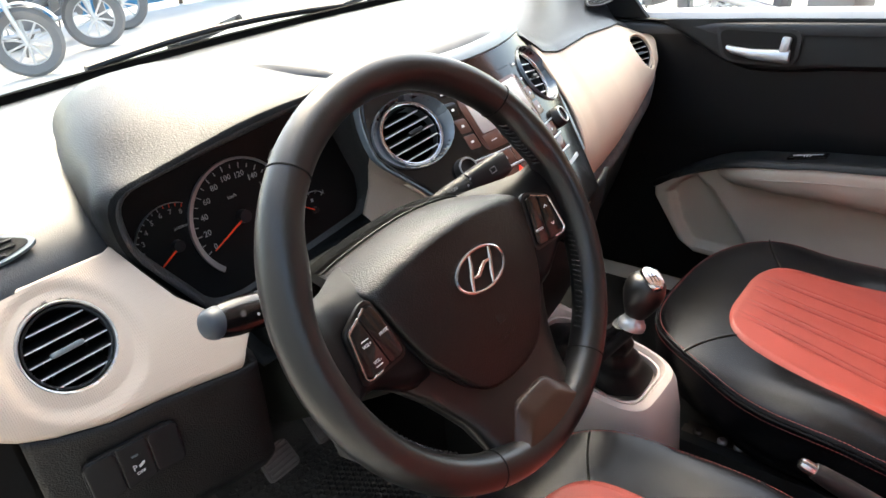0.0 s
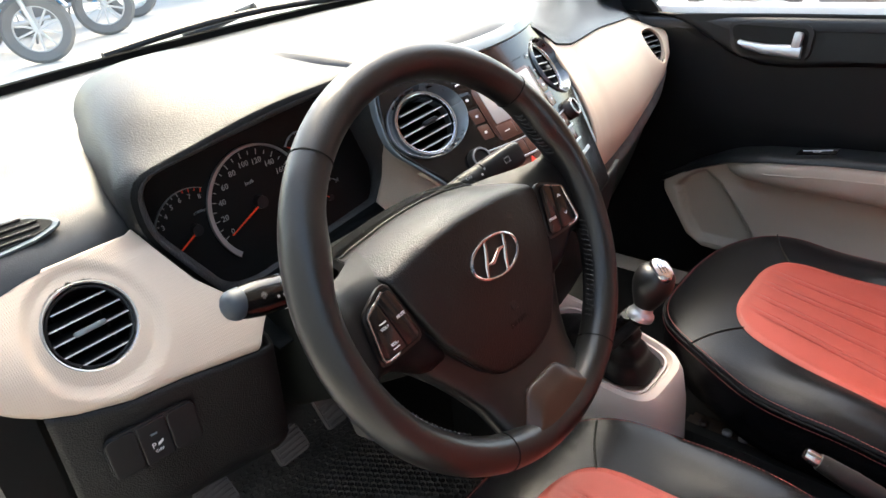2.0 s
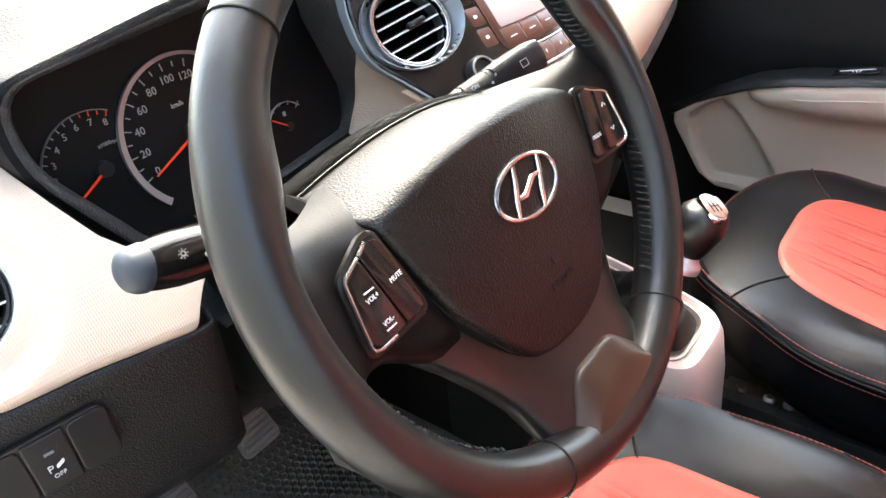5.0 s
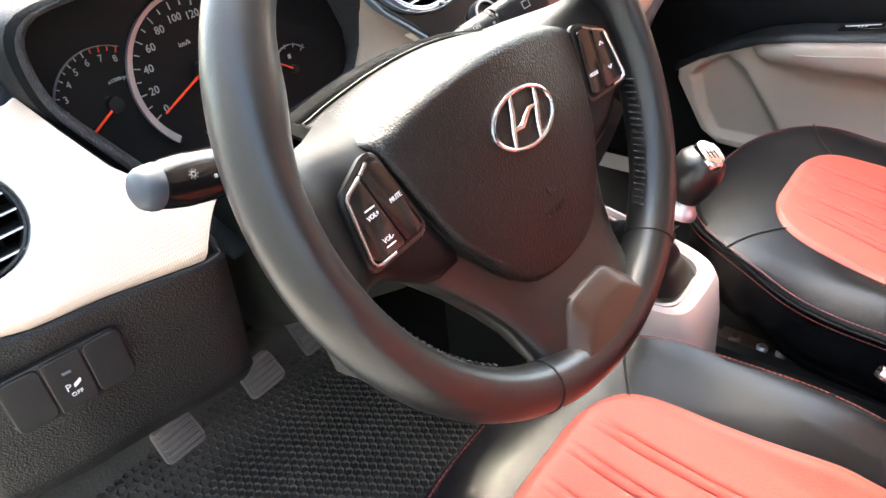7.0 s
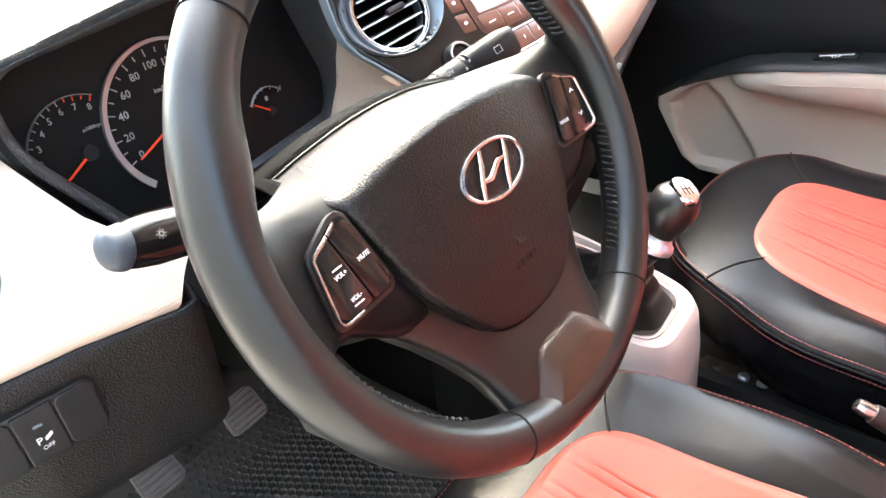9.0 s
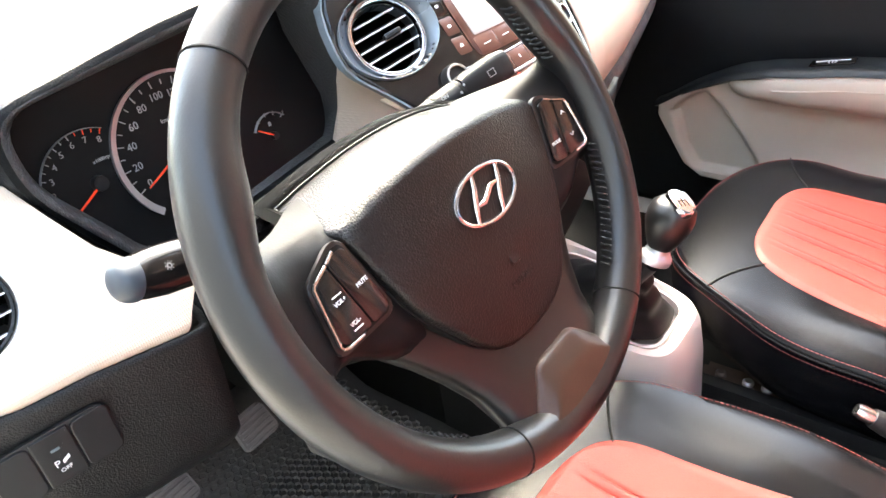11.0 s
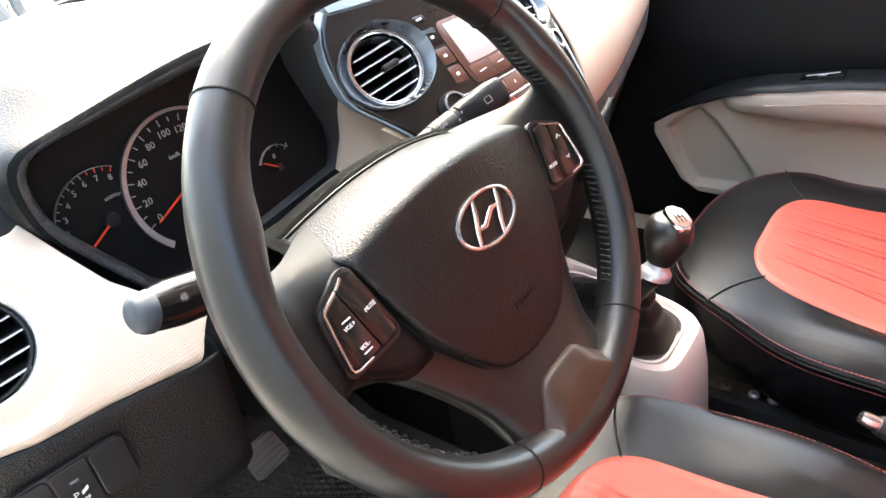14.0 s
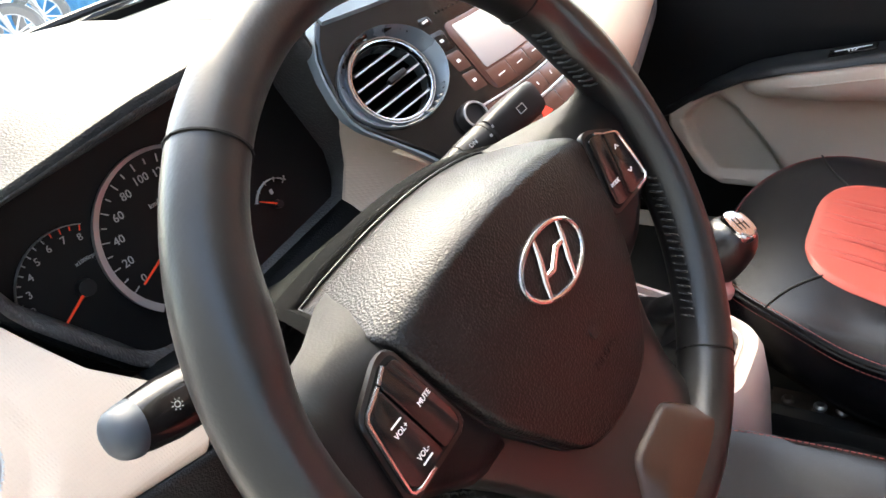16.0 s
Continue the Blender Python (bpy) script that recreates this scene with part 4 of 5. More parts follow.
OUT = [half_at(k / 45) for k in range(46)] + [Vector((-half_at(k / 45).x, half_at(k / 45).y)) for k in range(44, 0, -1)]


def dome(u, v):
    """Front of the cover: nearly flat, with a rounded ridge above which it falls steeply away to its top edge."""
    foot, top = 0.0385 - 1.45 * u * u, 0.0610 - 1.45 * u * u
    t = max(0.0, min(1.1, (v - foot) / (top - foot)))
    return 0.001 - 1.35 * u * u - 1.2 * min(0.0, v) ** 2 - 0.062 * t ** 1.95


rings = []
for s in [*np.linspace(0.04, 0.5, 8), *np.linspace(0.54, 1.0, 34)]:
    rings.append([(p.x * s, p.y * s, dome(p.x * s, p.y * s) - 0.003 * max(0, (s - 0.965) / 0.035) ** 2) for p in OUT])
rings.append([(p.x * 0.996, p.y * 0.996, dome(p.x, p.y) - 0.018) for p in OUT])
airbag = part("airbag_cover", loft(rings), M_AIRBAG, wheel, "grained black airbag cover", smooth=60)
part("groove", loft([[(p.x * s, p.y * s, dome(p.x, p.y) - d) for p in OUT] for s, d in ((0.985, 0.006), (1.010, 0.0065), (1.010, 0.020), (0.985, 0.020))], caps=False), M_DARK, wheel, "dark gap round the airbag cover")
part("top_edge_line", tube([(p.x * 1.008, p.y * 1.008 + 0.001, dome(p.x, p.y) - 0.004) for p in OUT[-14:] + OUT[:15]], 0.0006, 6), M_BLACK, wheel, "thin edge of the cover's back shell")
part("back_shell", loft([[(p.x * s * 1.01, p.y * s + dv, dome(p.x, p.y) - d) for p in OUT[-17:] + OUT[:18]] for s, dv, d in ((1.004, 0.001, 0.006), (1.022, 0.003, 0.011), (1.025, 0.005, 0.026), (0.95, 0.002, 0.030))], caps=False, closed=False), M_BAND, wheel, "black shell behind the cover", thick=0.002)

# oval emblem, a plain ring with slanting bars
ring_pts = [(0.002 + 0.0300 * math.cos(a), 0.0163 * math.sin(a)) for a in np.linspace(0, math.tau, 48, endpoint=False)]
emblem = part("emblem", tube([(x, y, dome(x, y) + 0.001) for x, y in ring_pts], 0.0014, 8, closed=True), M_CHROME, airbag, "chrome oval emblem")
for pts in (((-0.0160, -0.0120), (-0.0130, -0.004), (-0.0075, 0.006), (-0.0040, 0.0152)), ((0.0080, -0.0152), (0.0115, -0.006), (0.0170, 0.004), (0.0200, 0.0120)), ((-0.0110, -0.0030), (-0.0040, -0.0032), (0.0070, 0.0032), (0.0140, 0.0030))):
    part("emblem_bar", tube([(x, y, 0.0012 + dome(x, y)) for x, y in pts], [0.0013, 0.0019, 0.0019, 0.0013], 8, flat=0.7, up=(0, 0, 1)), M_CHROME, airbag, "chrome emblem bar")
part("embossed_word", text_bm("AIRBAG", 0.0070, 0.0003), M_AIRBAG, airbag, "embossed lettering", m=Matrix.Translation((0.0, -0.058, dome(0, -0.058) + 0.0004)) @ pose(0, 0, 0, -9))
part("embossed_word", rbox(0.008, 0.009, 0.0012, 0.0004, 1), M_AIRBAG, airbag, "embossed sign", m=Matrix.Translation((0.0, -0.043, dome(0, -0.043))) @ pose(0, 0, 0, -7))


# thumb switches on the side spokes
def pad(sx):
    """Two switches in a flush bezel; the outline is drawn for one side and mirrored."""
    q = [(-0.1010, 0.0250), (-0.1085, 0.0255), (-0.1300, 0.0155), (-0.1335, -0.0165), (-0.1295, -0.0195), (-0.0955, -0.0190), (-0.0920, -0.0155)]
    c = Vector((-0.1120, 0.0015))
    m = Matrix.Translation(((c.x + (0.003 if sx > 0 else 0)) * -sx, c.y, -0.0142 if sx < 0 else -0.0128)) @ pose(0, 0, 0, 0, 4 * -sx)
    sh = lambda pts, k=1.0: [((x - c.x) * k * -sx, (y - c.y) * k) for x, y in pts][::(-1 if sx < 0 else 1)]
    p = part("switch_pad", prism(rounded(sh(q, 1.16), 0.005), 0.0034, 0.0012), M_SPOKE, wheel, "satin black bezel of the thumb switches", m=m)
    part("gap", prism(rounded(sh(q, 1.05), 0.004), 0.0036), M_DARK, p)
    inner = [(-0.1015, 0.0240), (-0.1085, 0.0246), (-0.1160, 0.0207), (-0.1083, -0.0190), (-0.0960, -0.0182), (-0.0928, -0.0152)]
    outer = [(-0.1172, 0.0205), (-0.1292, 0.0150), (-0.1328, -0.0162), (-0.1285, -0.0188), (-0.1095, -0.0190)]
    for o in (inner, outer):
        part("switch", prism(rounded(sh(o), 0.0022), 0.0056, 0.0010), M_GLOSS, p)
    edge = [(-0.1170, 0.0212), (-0.1284, 0.0168), (-0.1303, 0.0150), (-0.1324, -0.0010), (-0.1341, -0.0166), (-0.1328, -0.0186), (-0.1290, -0.0199), (-0.1180, -0.0199)]
    part("chrome_strip", tube([(x, y, 0.0052) for x, y in sh(edge)], 0.00105, 6), M_CHROME, p, "chrome edge strip")
    part("chrome_strip", tube([(x, y, 0.0052) for x, y in sh([(-0.1160, 0.0216), (-0.1090, 0.0253)])], 0.0010, 6), M_CHROME, p, "chrome edge strip")
    turn = 9 if sx < 0 else -9
    words = (("VOL+", -0.1205, 0.0020), ("VOL-", -0.1185, -0.0115), ("MUTE", -0.1020, 0.0030)) if sx < 0 else (("MODE", 0.1020, -0.0060),)
    for w, x, y in words:
        part("marking", text_bm(w, 0.0035), M_PRINT, p, m=Matrix.Translation((x + c.x * sx, y - c.y, 0.0057)) @ pose(0, 0, 0, 0, 0, turn * 0.3))
    if sx > 0:
        for y, d in ((0.0080, 1), (-0.0095, -1)):
            part("marking", tube([(0.0075, y - 0.0011 * d, 0.0058), (0.0095, y + 0.0011 * d, 0.0058), (0.0115, y - 0.0011 * d, 0.0058)], 0.0004, 5), M_PRINT, p)
    else:
        for x, y in ((-0.1205, 0.0058), (-0.1185, -0.0148)):
            part("marking", rbox(0.007, 0.0007, 0.0004, 0), M_PRINT, p, m=Matrix.Translation((x - c.x, y - c.y, 0.0057)))


pad(-1)
pad(1)
for sx in (-1, 1):
    part("slot_trim", tube([(sx * 0.0585, -0.104, -0.019), (sx * 0.0545, -0.112, -0.016), (sx * 0.0535, -0.122, -0.013)], [0.0012, 0.0022, 0.0012], 8), M_GLOSS, wheel, "gloss slot trim")

# ---- steering column with stalks ----
column = thing("steering_column", "grey-black plastic column shroud with two stalks", "steering column", m=WHEEL)
part("hub_cover", lathe([(0.054, -0.050), (0.054, -0.072), (0.050, -0.078), (0.0, -0.08)], 40), M_BLACK, column)
secs = []
for n, hw, top, bot in ((-0.066, 0.070, 0.046, -0.058), (-0.074, 0.082, 0.058, -0.068), (-0.10, 0.084, 0.062, -0.075), (-0.17, 0.080, 0.058, -0.085), (-0.25, 0.068, 0.046, -0.10), (-0.34, 0.066, 0.045, -0.11)):
    secs.append([(x, (top + bot) / 2 + y, n) for x, y in (super_pt(k * math.tau / 36, hw, (top - bot) / 2, 4.0) for k in range(36))])
part("shroud", loft(secs), M_SHROUD, column, "dusty grained shroud")
part("shroud_seam", tube([(p[0] * 1.003, p[1], -0.0765) for p in secs[1]], 0.0008, 5, closed=True), M_DARK, column)


def stalk(sx, tip, base, name, label):
    a, b = Vector(base), Vector(tip)
    d = (b - a).normalized()
    L = (b - a).length
    if sx < 0:
        prof = ((0, 0.010), (0.1, 0.0115), (0.3, 0.0122), (0.34, 0.0124), (0.36, 0.0138), (0.6, 0.0140), (0.63, 0.0140), (0.66, 0.0143), (0.80, 0.0143), (0.88, 0.0130), (0.93, 0.0117), (0.96, 0.0105), (0.98, 0.006))
    else:
        prof = ((0, 0.008), (0.1, 0.009), (0.3, 0.0104), (0.40, 0.0110), (0.42, 0.0118), (0.58, 0.0122), (0.60, 0.0124), (0.64, 0.0118), (0.9, 0.0118), (0.96, 0.010), (0.99, 0.008), (1.0, 0.003))
    s = part(name, tube([a + d * L * t for t, r in prof], [r for t, r in prof], 28, flat=0.95, up=(0, 0.3, 1)), M_GLOSS if sx < 0 else M_STALK, column, label)
    for t0, r0 in (((0.352, 0.0139), (0.605, 0.0143)) if sx < 0 else ((0.41, 0.0119), (0.59, 0.0126))):
        part("groove", tube([a + d * L * t0, a + d * L * (t0 + 0.008)], r0, 28, flat=0.95, up=(0, 0.3, 1)), M_SILVER if sx < 0 else M_DARK, s)
    if sx < 0:
        # the cap is cut slantwise: longer on top than below
        cap = []
        ex = Vector((0, 0.3, 1)).cross(d).normalized()
        ez = d.cross(ex)
        for t, r, lean in ((0.915, 0.0121, 0.002), (0.920, 0.0124, 0.002), (0.95, 0.0119, 0.001), (0.975, 0.0110, 0.0), (0.992, 0.0096, 0.0), (1.004, 0.0074, 0.0), (1.010, 0.0046, 0.0), (1.012, 0.0012, 0.0)):
            cap.append([a + d * (L * t + lean * math.sin(k * math.tau / 28 + 2.2)) + ex * r * math.cos(k * math.tau / 28) + ez * r * 0.95 * math.sin(k * math.tau / 28) for k in range(28)])
        part("end_cap", loft(cap), M_CAP, s, "matt blue-grey end cap")
    else:
        ex = Vector((0, 0, 1)).cross(d).normalized()
        ez = d.cross(ex).normalized()
        part("end_cap", loft([[a + d * L * t + ex * p + ez * q for p, q in (super_pt(j * math.tau / 28, hw, ht, 3.4) for j in range(28))] for t, hw, ht in ((0.62, 0.0118, 0.0118), (0.66, 0.0126, 0.0122), (0.80, 0.0134, 0.0122), (0.93, 0.0134, 0.0116), (0.985, 0.0120, 0.0100), (1.0, 0.0085, 0.006))]), M_STALK, s, "matt black paddle end")
    side = Vector((-0.30, 0.10, 0.94))
    side = (side - d * side.dot(d)).normalized()
    yaxis = side.cross(d) * -1
    for kind, t, off in ((("OFF", 0.655, -0.0035), ("lamp", 0.655, 0.0035), ("lamp", 0.81, 0.0), ("dot", 0.715, -0.0035)) if sx < 0 else (("OFF", 0.47, 0.003), ("ON", 0.47, -0.004), ("ring", 0.82, 0.0), ("dot", 0.58, 0.0), ("dot", 0.62, -0.004))):
        p = a + d * L * t + side * (0.0124 if t > 0.64 and sx > 0 else 0.0145 if sx < 0 else 0.0120) + yaxis * off
        m = Matrix.Translation(p) @ Matrix((d * sx, side.cross(d * sx), side)).transposed().to_4x4()
        if kind in ("OFF", "ON"):
            bm = text_bm(kind, 0.0046 if sx > 0 else 0.0038)
        elif kind == "ring":
            bm = tube([(-0.0034, -0.003, 0), (0.0034, -0.003, 0), (0.0034, 0.0022, 0), (-0.0034, 0.0022, 0)], 0.0004, 5, closed=True)
        elif kind == "lamp":
            bm = tube([(0.0013 * math.cos(k * 0.63), 0.0013 * math.sin(k * 0.63), 0) for k in range(10)], 0.0002, 5, closed=True)
            for k in range(8):
                c = Vector((math.cos(k * 0.785), math.sin(k * 0.785), 0))
                tube([c * 0.0020, c * 0.0028], 0.00018, 4, into=bm)
        else:
            bm = rbox(0.0022, 0.0022, 0.0005, 0.0004, 1)
        part("marking", bm, M_STALKP, s, m=m)
    return s


stalk(-1, (-0.1805, 0.0622, -0.0900), (-0.055, 0.034, -0.110), "light_stalk", "gloss black light stalk with a grey end cap")
stalk(1, (0.1800, 0.0545, -0.0800), (0.045, 0.046, -0.118), "wiper_stalk", "matt black wiper stalk")

# ---- seats ----
# local: x to the right of the seat's middle, y forward, z up; the cushion's upper front edge lies near y = 0
def seat_top(x, y, sag=0.0):
    """Height of the cushion; the insert's front corners lie near y = 0."""
    ax = abs(x)
    h = 0.258 + 0.21 * y - 0.25 * max(0.0, y + 0.02) ** 2 * 8
    h += 0.022 * smooth01((ax - 0.105) / 0.06) * smooth01((-y - 0.04) / 0.16)
    h -= 0.013 * max(0.0, (ax - 0.160) / 0.055) ** 2.5
    h -= sag * max(0.0, (ax - 0.145) / 0.07) ** 2
    return h


def seat_outline(t, nose=1.0):
    """Plan of the cushion, t from 0 to 1 round it."""
    x, y = super_pt(t * math.tau, 0.215, 0.285, 2.9)
    y = y * nose if y > 0 else y
    return x * (1 - 0.06 * smooth01(y / 0.28)), y - 0.165


def insert_half(y):
    t = max(0.0, (y + 0.10) / 0.115)
    return lerp_at([(-0.5, 0.150), (-0.2, 0.143), (0.02, 0.108)], y) * max(0.05, 1 - min(1.0, t) ** 5) ** (1 / 3.0)


def flute(x, y):
    """Channels sewn along the insert, in pairs."""
    g = 0.0
    for c in (-0.076, -0.027, 0.027, 0.076):
        for d in (-0.0055, 0.0055):
            g += 0.0030 * math.exp(-(((x - c * (1 - 0.25 * smooth01((y + 0.3) / 0.3)) - d) / 0.0021) ** 2))
        g -= 0.0012 * math.exp(-(((x - c * (1 - 0.25 * smooth01((y + 0.3) / 0.3))) / 0.0035) ** 2))
    return -g


def insert_pt(u, v):
    y = -0.46 + 0.475 * (1 - (1 - v) ** 1.8)
    hw = insert_half(y)
    x = (2 * u - 1) * hw
    rim = min(1.0, min((hw - abs(x)), (0.015 - y)) / 0.012)
    return x, y, seat_top(x, y) + 0.0035 * smooth01(rim) - 0.001 + flute(x, y) * smooth01(rim * 0.7) * smooth01((0.012 - y) / 0.05)


def back_pt(x, h):
    """Front face of the backrest: h up from its foot, side bolsters forward."""
    ax = abs(x)
    y = -0.415 - 0.27 * h - 0.12 * h * h + 0.02 * math.sin(math.pi * min(1, h / 0.30)) * 0.6
    y += 0.045 * smooth01((ax - 0.12) / 0.07) * smooth01(h / 0.1) * (1 - smooth01((h - 0.40) / 0.12))
    return x, y, 0.20 + h


def back_half(h):
    return lerp_at([(0.0, 0.205), (0.08, 0.22), (0.34, 0.222), (0.48, 0.195), (0.56, 0.165), (0.605, 0.12), (0.62, 0.07)], h)


def seat(name, label, m, wide, nose, sag=0.0):
    top = lambda x, y: seat_top(x, y, sag)
    st = thing(name, label, "seat", m=m, group="front seats")
    W = Matrix.Diagonal((wide, 1, 1))
    n = 96
    plan = [seat_outline(k / n, nose) for k in range(n)]
    cy = -0.165
    fit = lambda pts: [W @ Vector(p) for p in pts]
    rings = []
    for s in np.linspace(0.03, 1.0, 28):
        rings.append(fit([(x * s, (y - cy) * s + cy, top(x * s, (y - cy) * s + cy)) for x, y in plan]))
    for grow, drop in ((1.006, 0.008), (1.010, 0.024), (1.004, 0.05), (0.985, 0.080), (0.955, 0.098), (0.90, 0.106)):
        rings.append(fit([(x * grow, (y - cy) * grow + cy, top(x, y) - drop) for x, y in plan]))
    part("cushion", loft(rings), M_SEATB, st, "black leather-look cushion", smooth=70)
    part("insert", grid(lambda u, v: W @ Vector(insert_pt(u, v)), 220, 50), M_SEATR, st, "red quilted insert with sewn channels", smooth=80, thick=0.004)
    edge = [insert_pt(0, v) for v in np.linspace(0, 1, 60)] + [insert_pt(u, 1) for u in np.linspace(0.1, 0.9, 6)] + [insert_pt(1, v) for v in np.linspace(1, 0, 60)]
    part("insert_seam", tube(fit([(x, y, z + 0.0004) for x, y, z in edge]), 0.0012, 6), M_DARK, st)
    for sx in (-1, 1):
        seam = []
        for t in np.linspace(0, 1.0 if nose == 1.0 else 0.80, 12):
            x, y = sx * (0.098 + 0.082 * t), -0.018 + (0.050 * t + 0.006 * math.sin(3.1 * t)) * nose
            seam.append((x, y, top(x, y) + 0.0006))
        part("corner_seam", tube(fit(seam), 0.0013, 6), M_DARK, st)
    pipe = [(x * 1.009, (y - cy) * 1.009 + cy, top(x, y) - 0.006) for x, y in plan]
    part("piping", tube(fit(pipe), 0.0020, 6, closed=True), M_SEATB, st, "black piping")
    # stitches at even steps along the edge seam, one row below and one above the piping
    fine = [Vector(seat_outline(k / 1440, nose)) for k in range(1440)]
    run = np.concatenate([[0.0], np.cumsum([(p - q).length for p, q in zip(fine[1:], fine)])])
    row = bmesh.new()
    for s0 in np.arange(0.0, run[-1], 0.0054):
        q, q2 = [], []
        for e in (0.0, 0.0036):
            x, y = (float(np.interp(s0 + e, run, [p[i] for p in fine])) for i in (0, 1))
            q.append((x * 1.0115, (y - cy) * 1.0115 + cy, top(x, y) - 0.0135))
            q2.append((x * 0.990, (y - cy) * 0.990 + cy, top(x * 0.990, (y - cy) * 0.990 + cy) + 0.0003))
        if q[0][1] > -0.32:
            part("stitch", tube(fit(q), 0.0006, 4), M_THREADR, st)
            tube(fit(q2), 0.0006, 4, into=row)
    tagged(part("seam_thread", row, M_THREADR, st, "red seam thread", smooth=0), kind="stuff")
    # backrest: black shell, forward bolsters, red quilted middle, headrest
    back = []
    for h in np.linspace(0.0, 0.62, 26):
        hw = back_half(h)
        front = [back_pt(hw * math.sin(a), h) for a in np.linspace(-1.57, 1.57, 25)]
        rear = [(hw * 0.96 * math.sin(a), front[12][1] - 0.085, 0.20 + h) for a in np.linspace(1.4, -1.4, 11)]
        back.append(fit(front + rear))
    part("backrest", loft(back), M_SEATB, st, "black backrest with side bolsters", smooth=70)
    part("back_insert", grid(lambda u, v: W @ (Vector(back_pt((2 * u - 1) * (0.200 - 0.03 * v), 0.03 + 0.49 * v)) + Vector((0, 0.004 + flute((2 * u - 1) * 0.165, -0.2), 0))), 120, 24), M_SEATR, st, "red quilted backrest middle", smooth=80, thick=0.004)
    head = [fit([(x, -0.69 - 0.10 * h + z, 0.85 + h) for x, z in (super_pt(k * math.tau / 32, w, t, 3.0) for k in range(32))]) for h, w, t in ((0.0, 0.06, 0.02), (0.012, 0.105, 0.042), (0.06, 0.125, 0.05), (0.12, 0.12, 0.046), (0.16, 0.095, 0.034), (0.17, 0.05, 0.015))]
    part("headrest", loft(head), M_SEATB, st, "black headrest", smooth=70)
    for sx in (-0.05, 0.05):
        part("headrest_post", tube([(sx, -0.665, 0.79), (sx, -0.69, 0.87)], 0.006, 10), M_CHROME, st)
    part("base", rbox(0.29 * wide, 0.34, 0.12, 0.015, 2, Matrix.Translation((0, -0.20, 0.075))), M_DARK, st, "dark seat frame")
    return st


seat("passenger_seat", "black and red leather-look passenger seat with stitched edges", pose(0.6205, -0.040, -0.002), 1.08, 1.0)
seat("driver_seat", "black and red leather-look driver's seat behind the wheel", pose(0.020, -0.004, 0.013), 1.08, 0.87, -0.008)

# ---- centre console, gear lever, handbrake ----
console = thing("centre_console", "beige console with gear gaiter and black tray", "console", m=pose(0.0105, 0.006, 0.003))
# outer beige tower
secs = []
for z, x0, x1, y0, y1, e in ((0.02, 0.246, 0.412, -0.040, 0.30, 5), (0.10, 0.249, 0.410, -0.036, 0.30, 5), (0.19, 0.253, 0.408, -0.032, 0.29, 5), (0.236, 0.256, 0.405, -0.026, 0.27, 4.5), (0.247, 0.260, 0.401, -0.020, 0.25, 4.5), (0.249, 0.268, 0.394, -0.010, 0.185, 4.5), (0.243, 0.273, 0.389, -0.005, 0.175, 4.5), (0.225, 0.275, 0.387, -0.002, 0.17, 4.5)):
    secs.append([((x0 + x1) / 2 + x, (y0 + y1) / 2 + y, z + 0.20 * ((y0 + y1) / 2 + y) * (z > 0.15)) for x, y in (super_pt(k * math.tau / 48, (x1 - x0) / 2, (y1 - y0) / 2, e) for k in range(48))])
part("tower", loft(secs), M_BEIGE3, console, "beige gear surround")
part("side_panel", loft([[(x, y, z) for y, z in ((-0.02, 0.0), (-0.02, 0.12), (0.05, 0.17), (0.30, 0.21), (0.30, 0.0))] for x in (0.238, 0.252)]), M_DARK, console, "dark lower side panel")
part("gaiter_frame", loft([[(0.331 + x * g, 0.084 + y * g2, z + 0.20 * (0.084 + y * g2)) for x, y in (super_pt(k * math.tau / 48, 0.0575, 0.0890, 4.5) for k in range(48))] for g, g2, z in ((1.0, 1.0, 0.236), (0.985, 0.99, 0.2445), (0.93, 0.955, 0.2445), (0.92, 0.945, 0.232))], caps=False), M_BEIGE3, console, "beige gaiter frame")
gsec = []
for t in np.linspace(0, 1, 40):
    hw, hh = 0.052 * (1 - t) ** 1.9 + 0.0155 * t + 0.004 * math.sin(t * 24) * (1 - t) * t * 2, 0.082 * (1 - t) ** 1.9 + 0.0160 * t + 0.005 * math.sin(t * 24 + 1) * (1 - t) * t * 2
    cx, cy, cz = 0.331 + (0.283 - 0.331) * t, 0.083 + (0.012 - 0.083) * t, 0.244 + (0.372 - 0.244) * t
    gsec.append([(cx + x * (1 + 0.06 * math.sin(5 * k)), cy + y, cz + (0.20 * (0.083 + y) * (1 - t) if t < 0.9 else 0)) for k, (x, y) in ((k, super_pt(k * math.tau / 40, hw, hh, 3.0)) for k in range(40))])
part("gaiter", loft(gsec), M_GAITER, console, "creased black leather gaiter", smooth=60)
# low tray behind the tower
part("tray", loft([[(x, y, z) for x, z in ((0.235, 0.0), (0.235, 0.115), (0.243, 0.124), (0.262, 0.124), (0.268, 0.112), (0.272, 0.085), (0.372, 0.085), (0.378, 0.112), (0.384, 0.124), (0.402, 0.124), (0.408, 0.115), (0.408, 0.0))] for y in (-0.02, -0.05, -0.30, -0.62)]), M_DARK, console, "black console tray")
for y in (-0.12, -0.235):
    part("cup_rim", loft([[(0.322 + x * g, y + yy * g, z) for x, yy in (super_pt(k * math.tau / 40, 0.043, 0.050, 3.0) for k in range(40))] for g, z in ((1.08, 0.10), (1.08, 0.116), (1.03, 0.119), (0.96, 0.116), (0.90, 0.080))], caps=False), M_DARK, console, "black cup holder rim")
lever = thing("gear_lever", "black gear knob on a chrome-collared stick", "gear lever")
KB, KT = Vector((0.2825, 0.009, 0.375)), Vector((0.3075, -0.007, 0.457))
ax = (KT - KB).normalized()
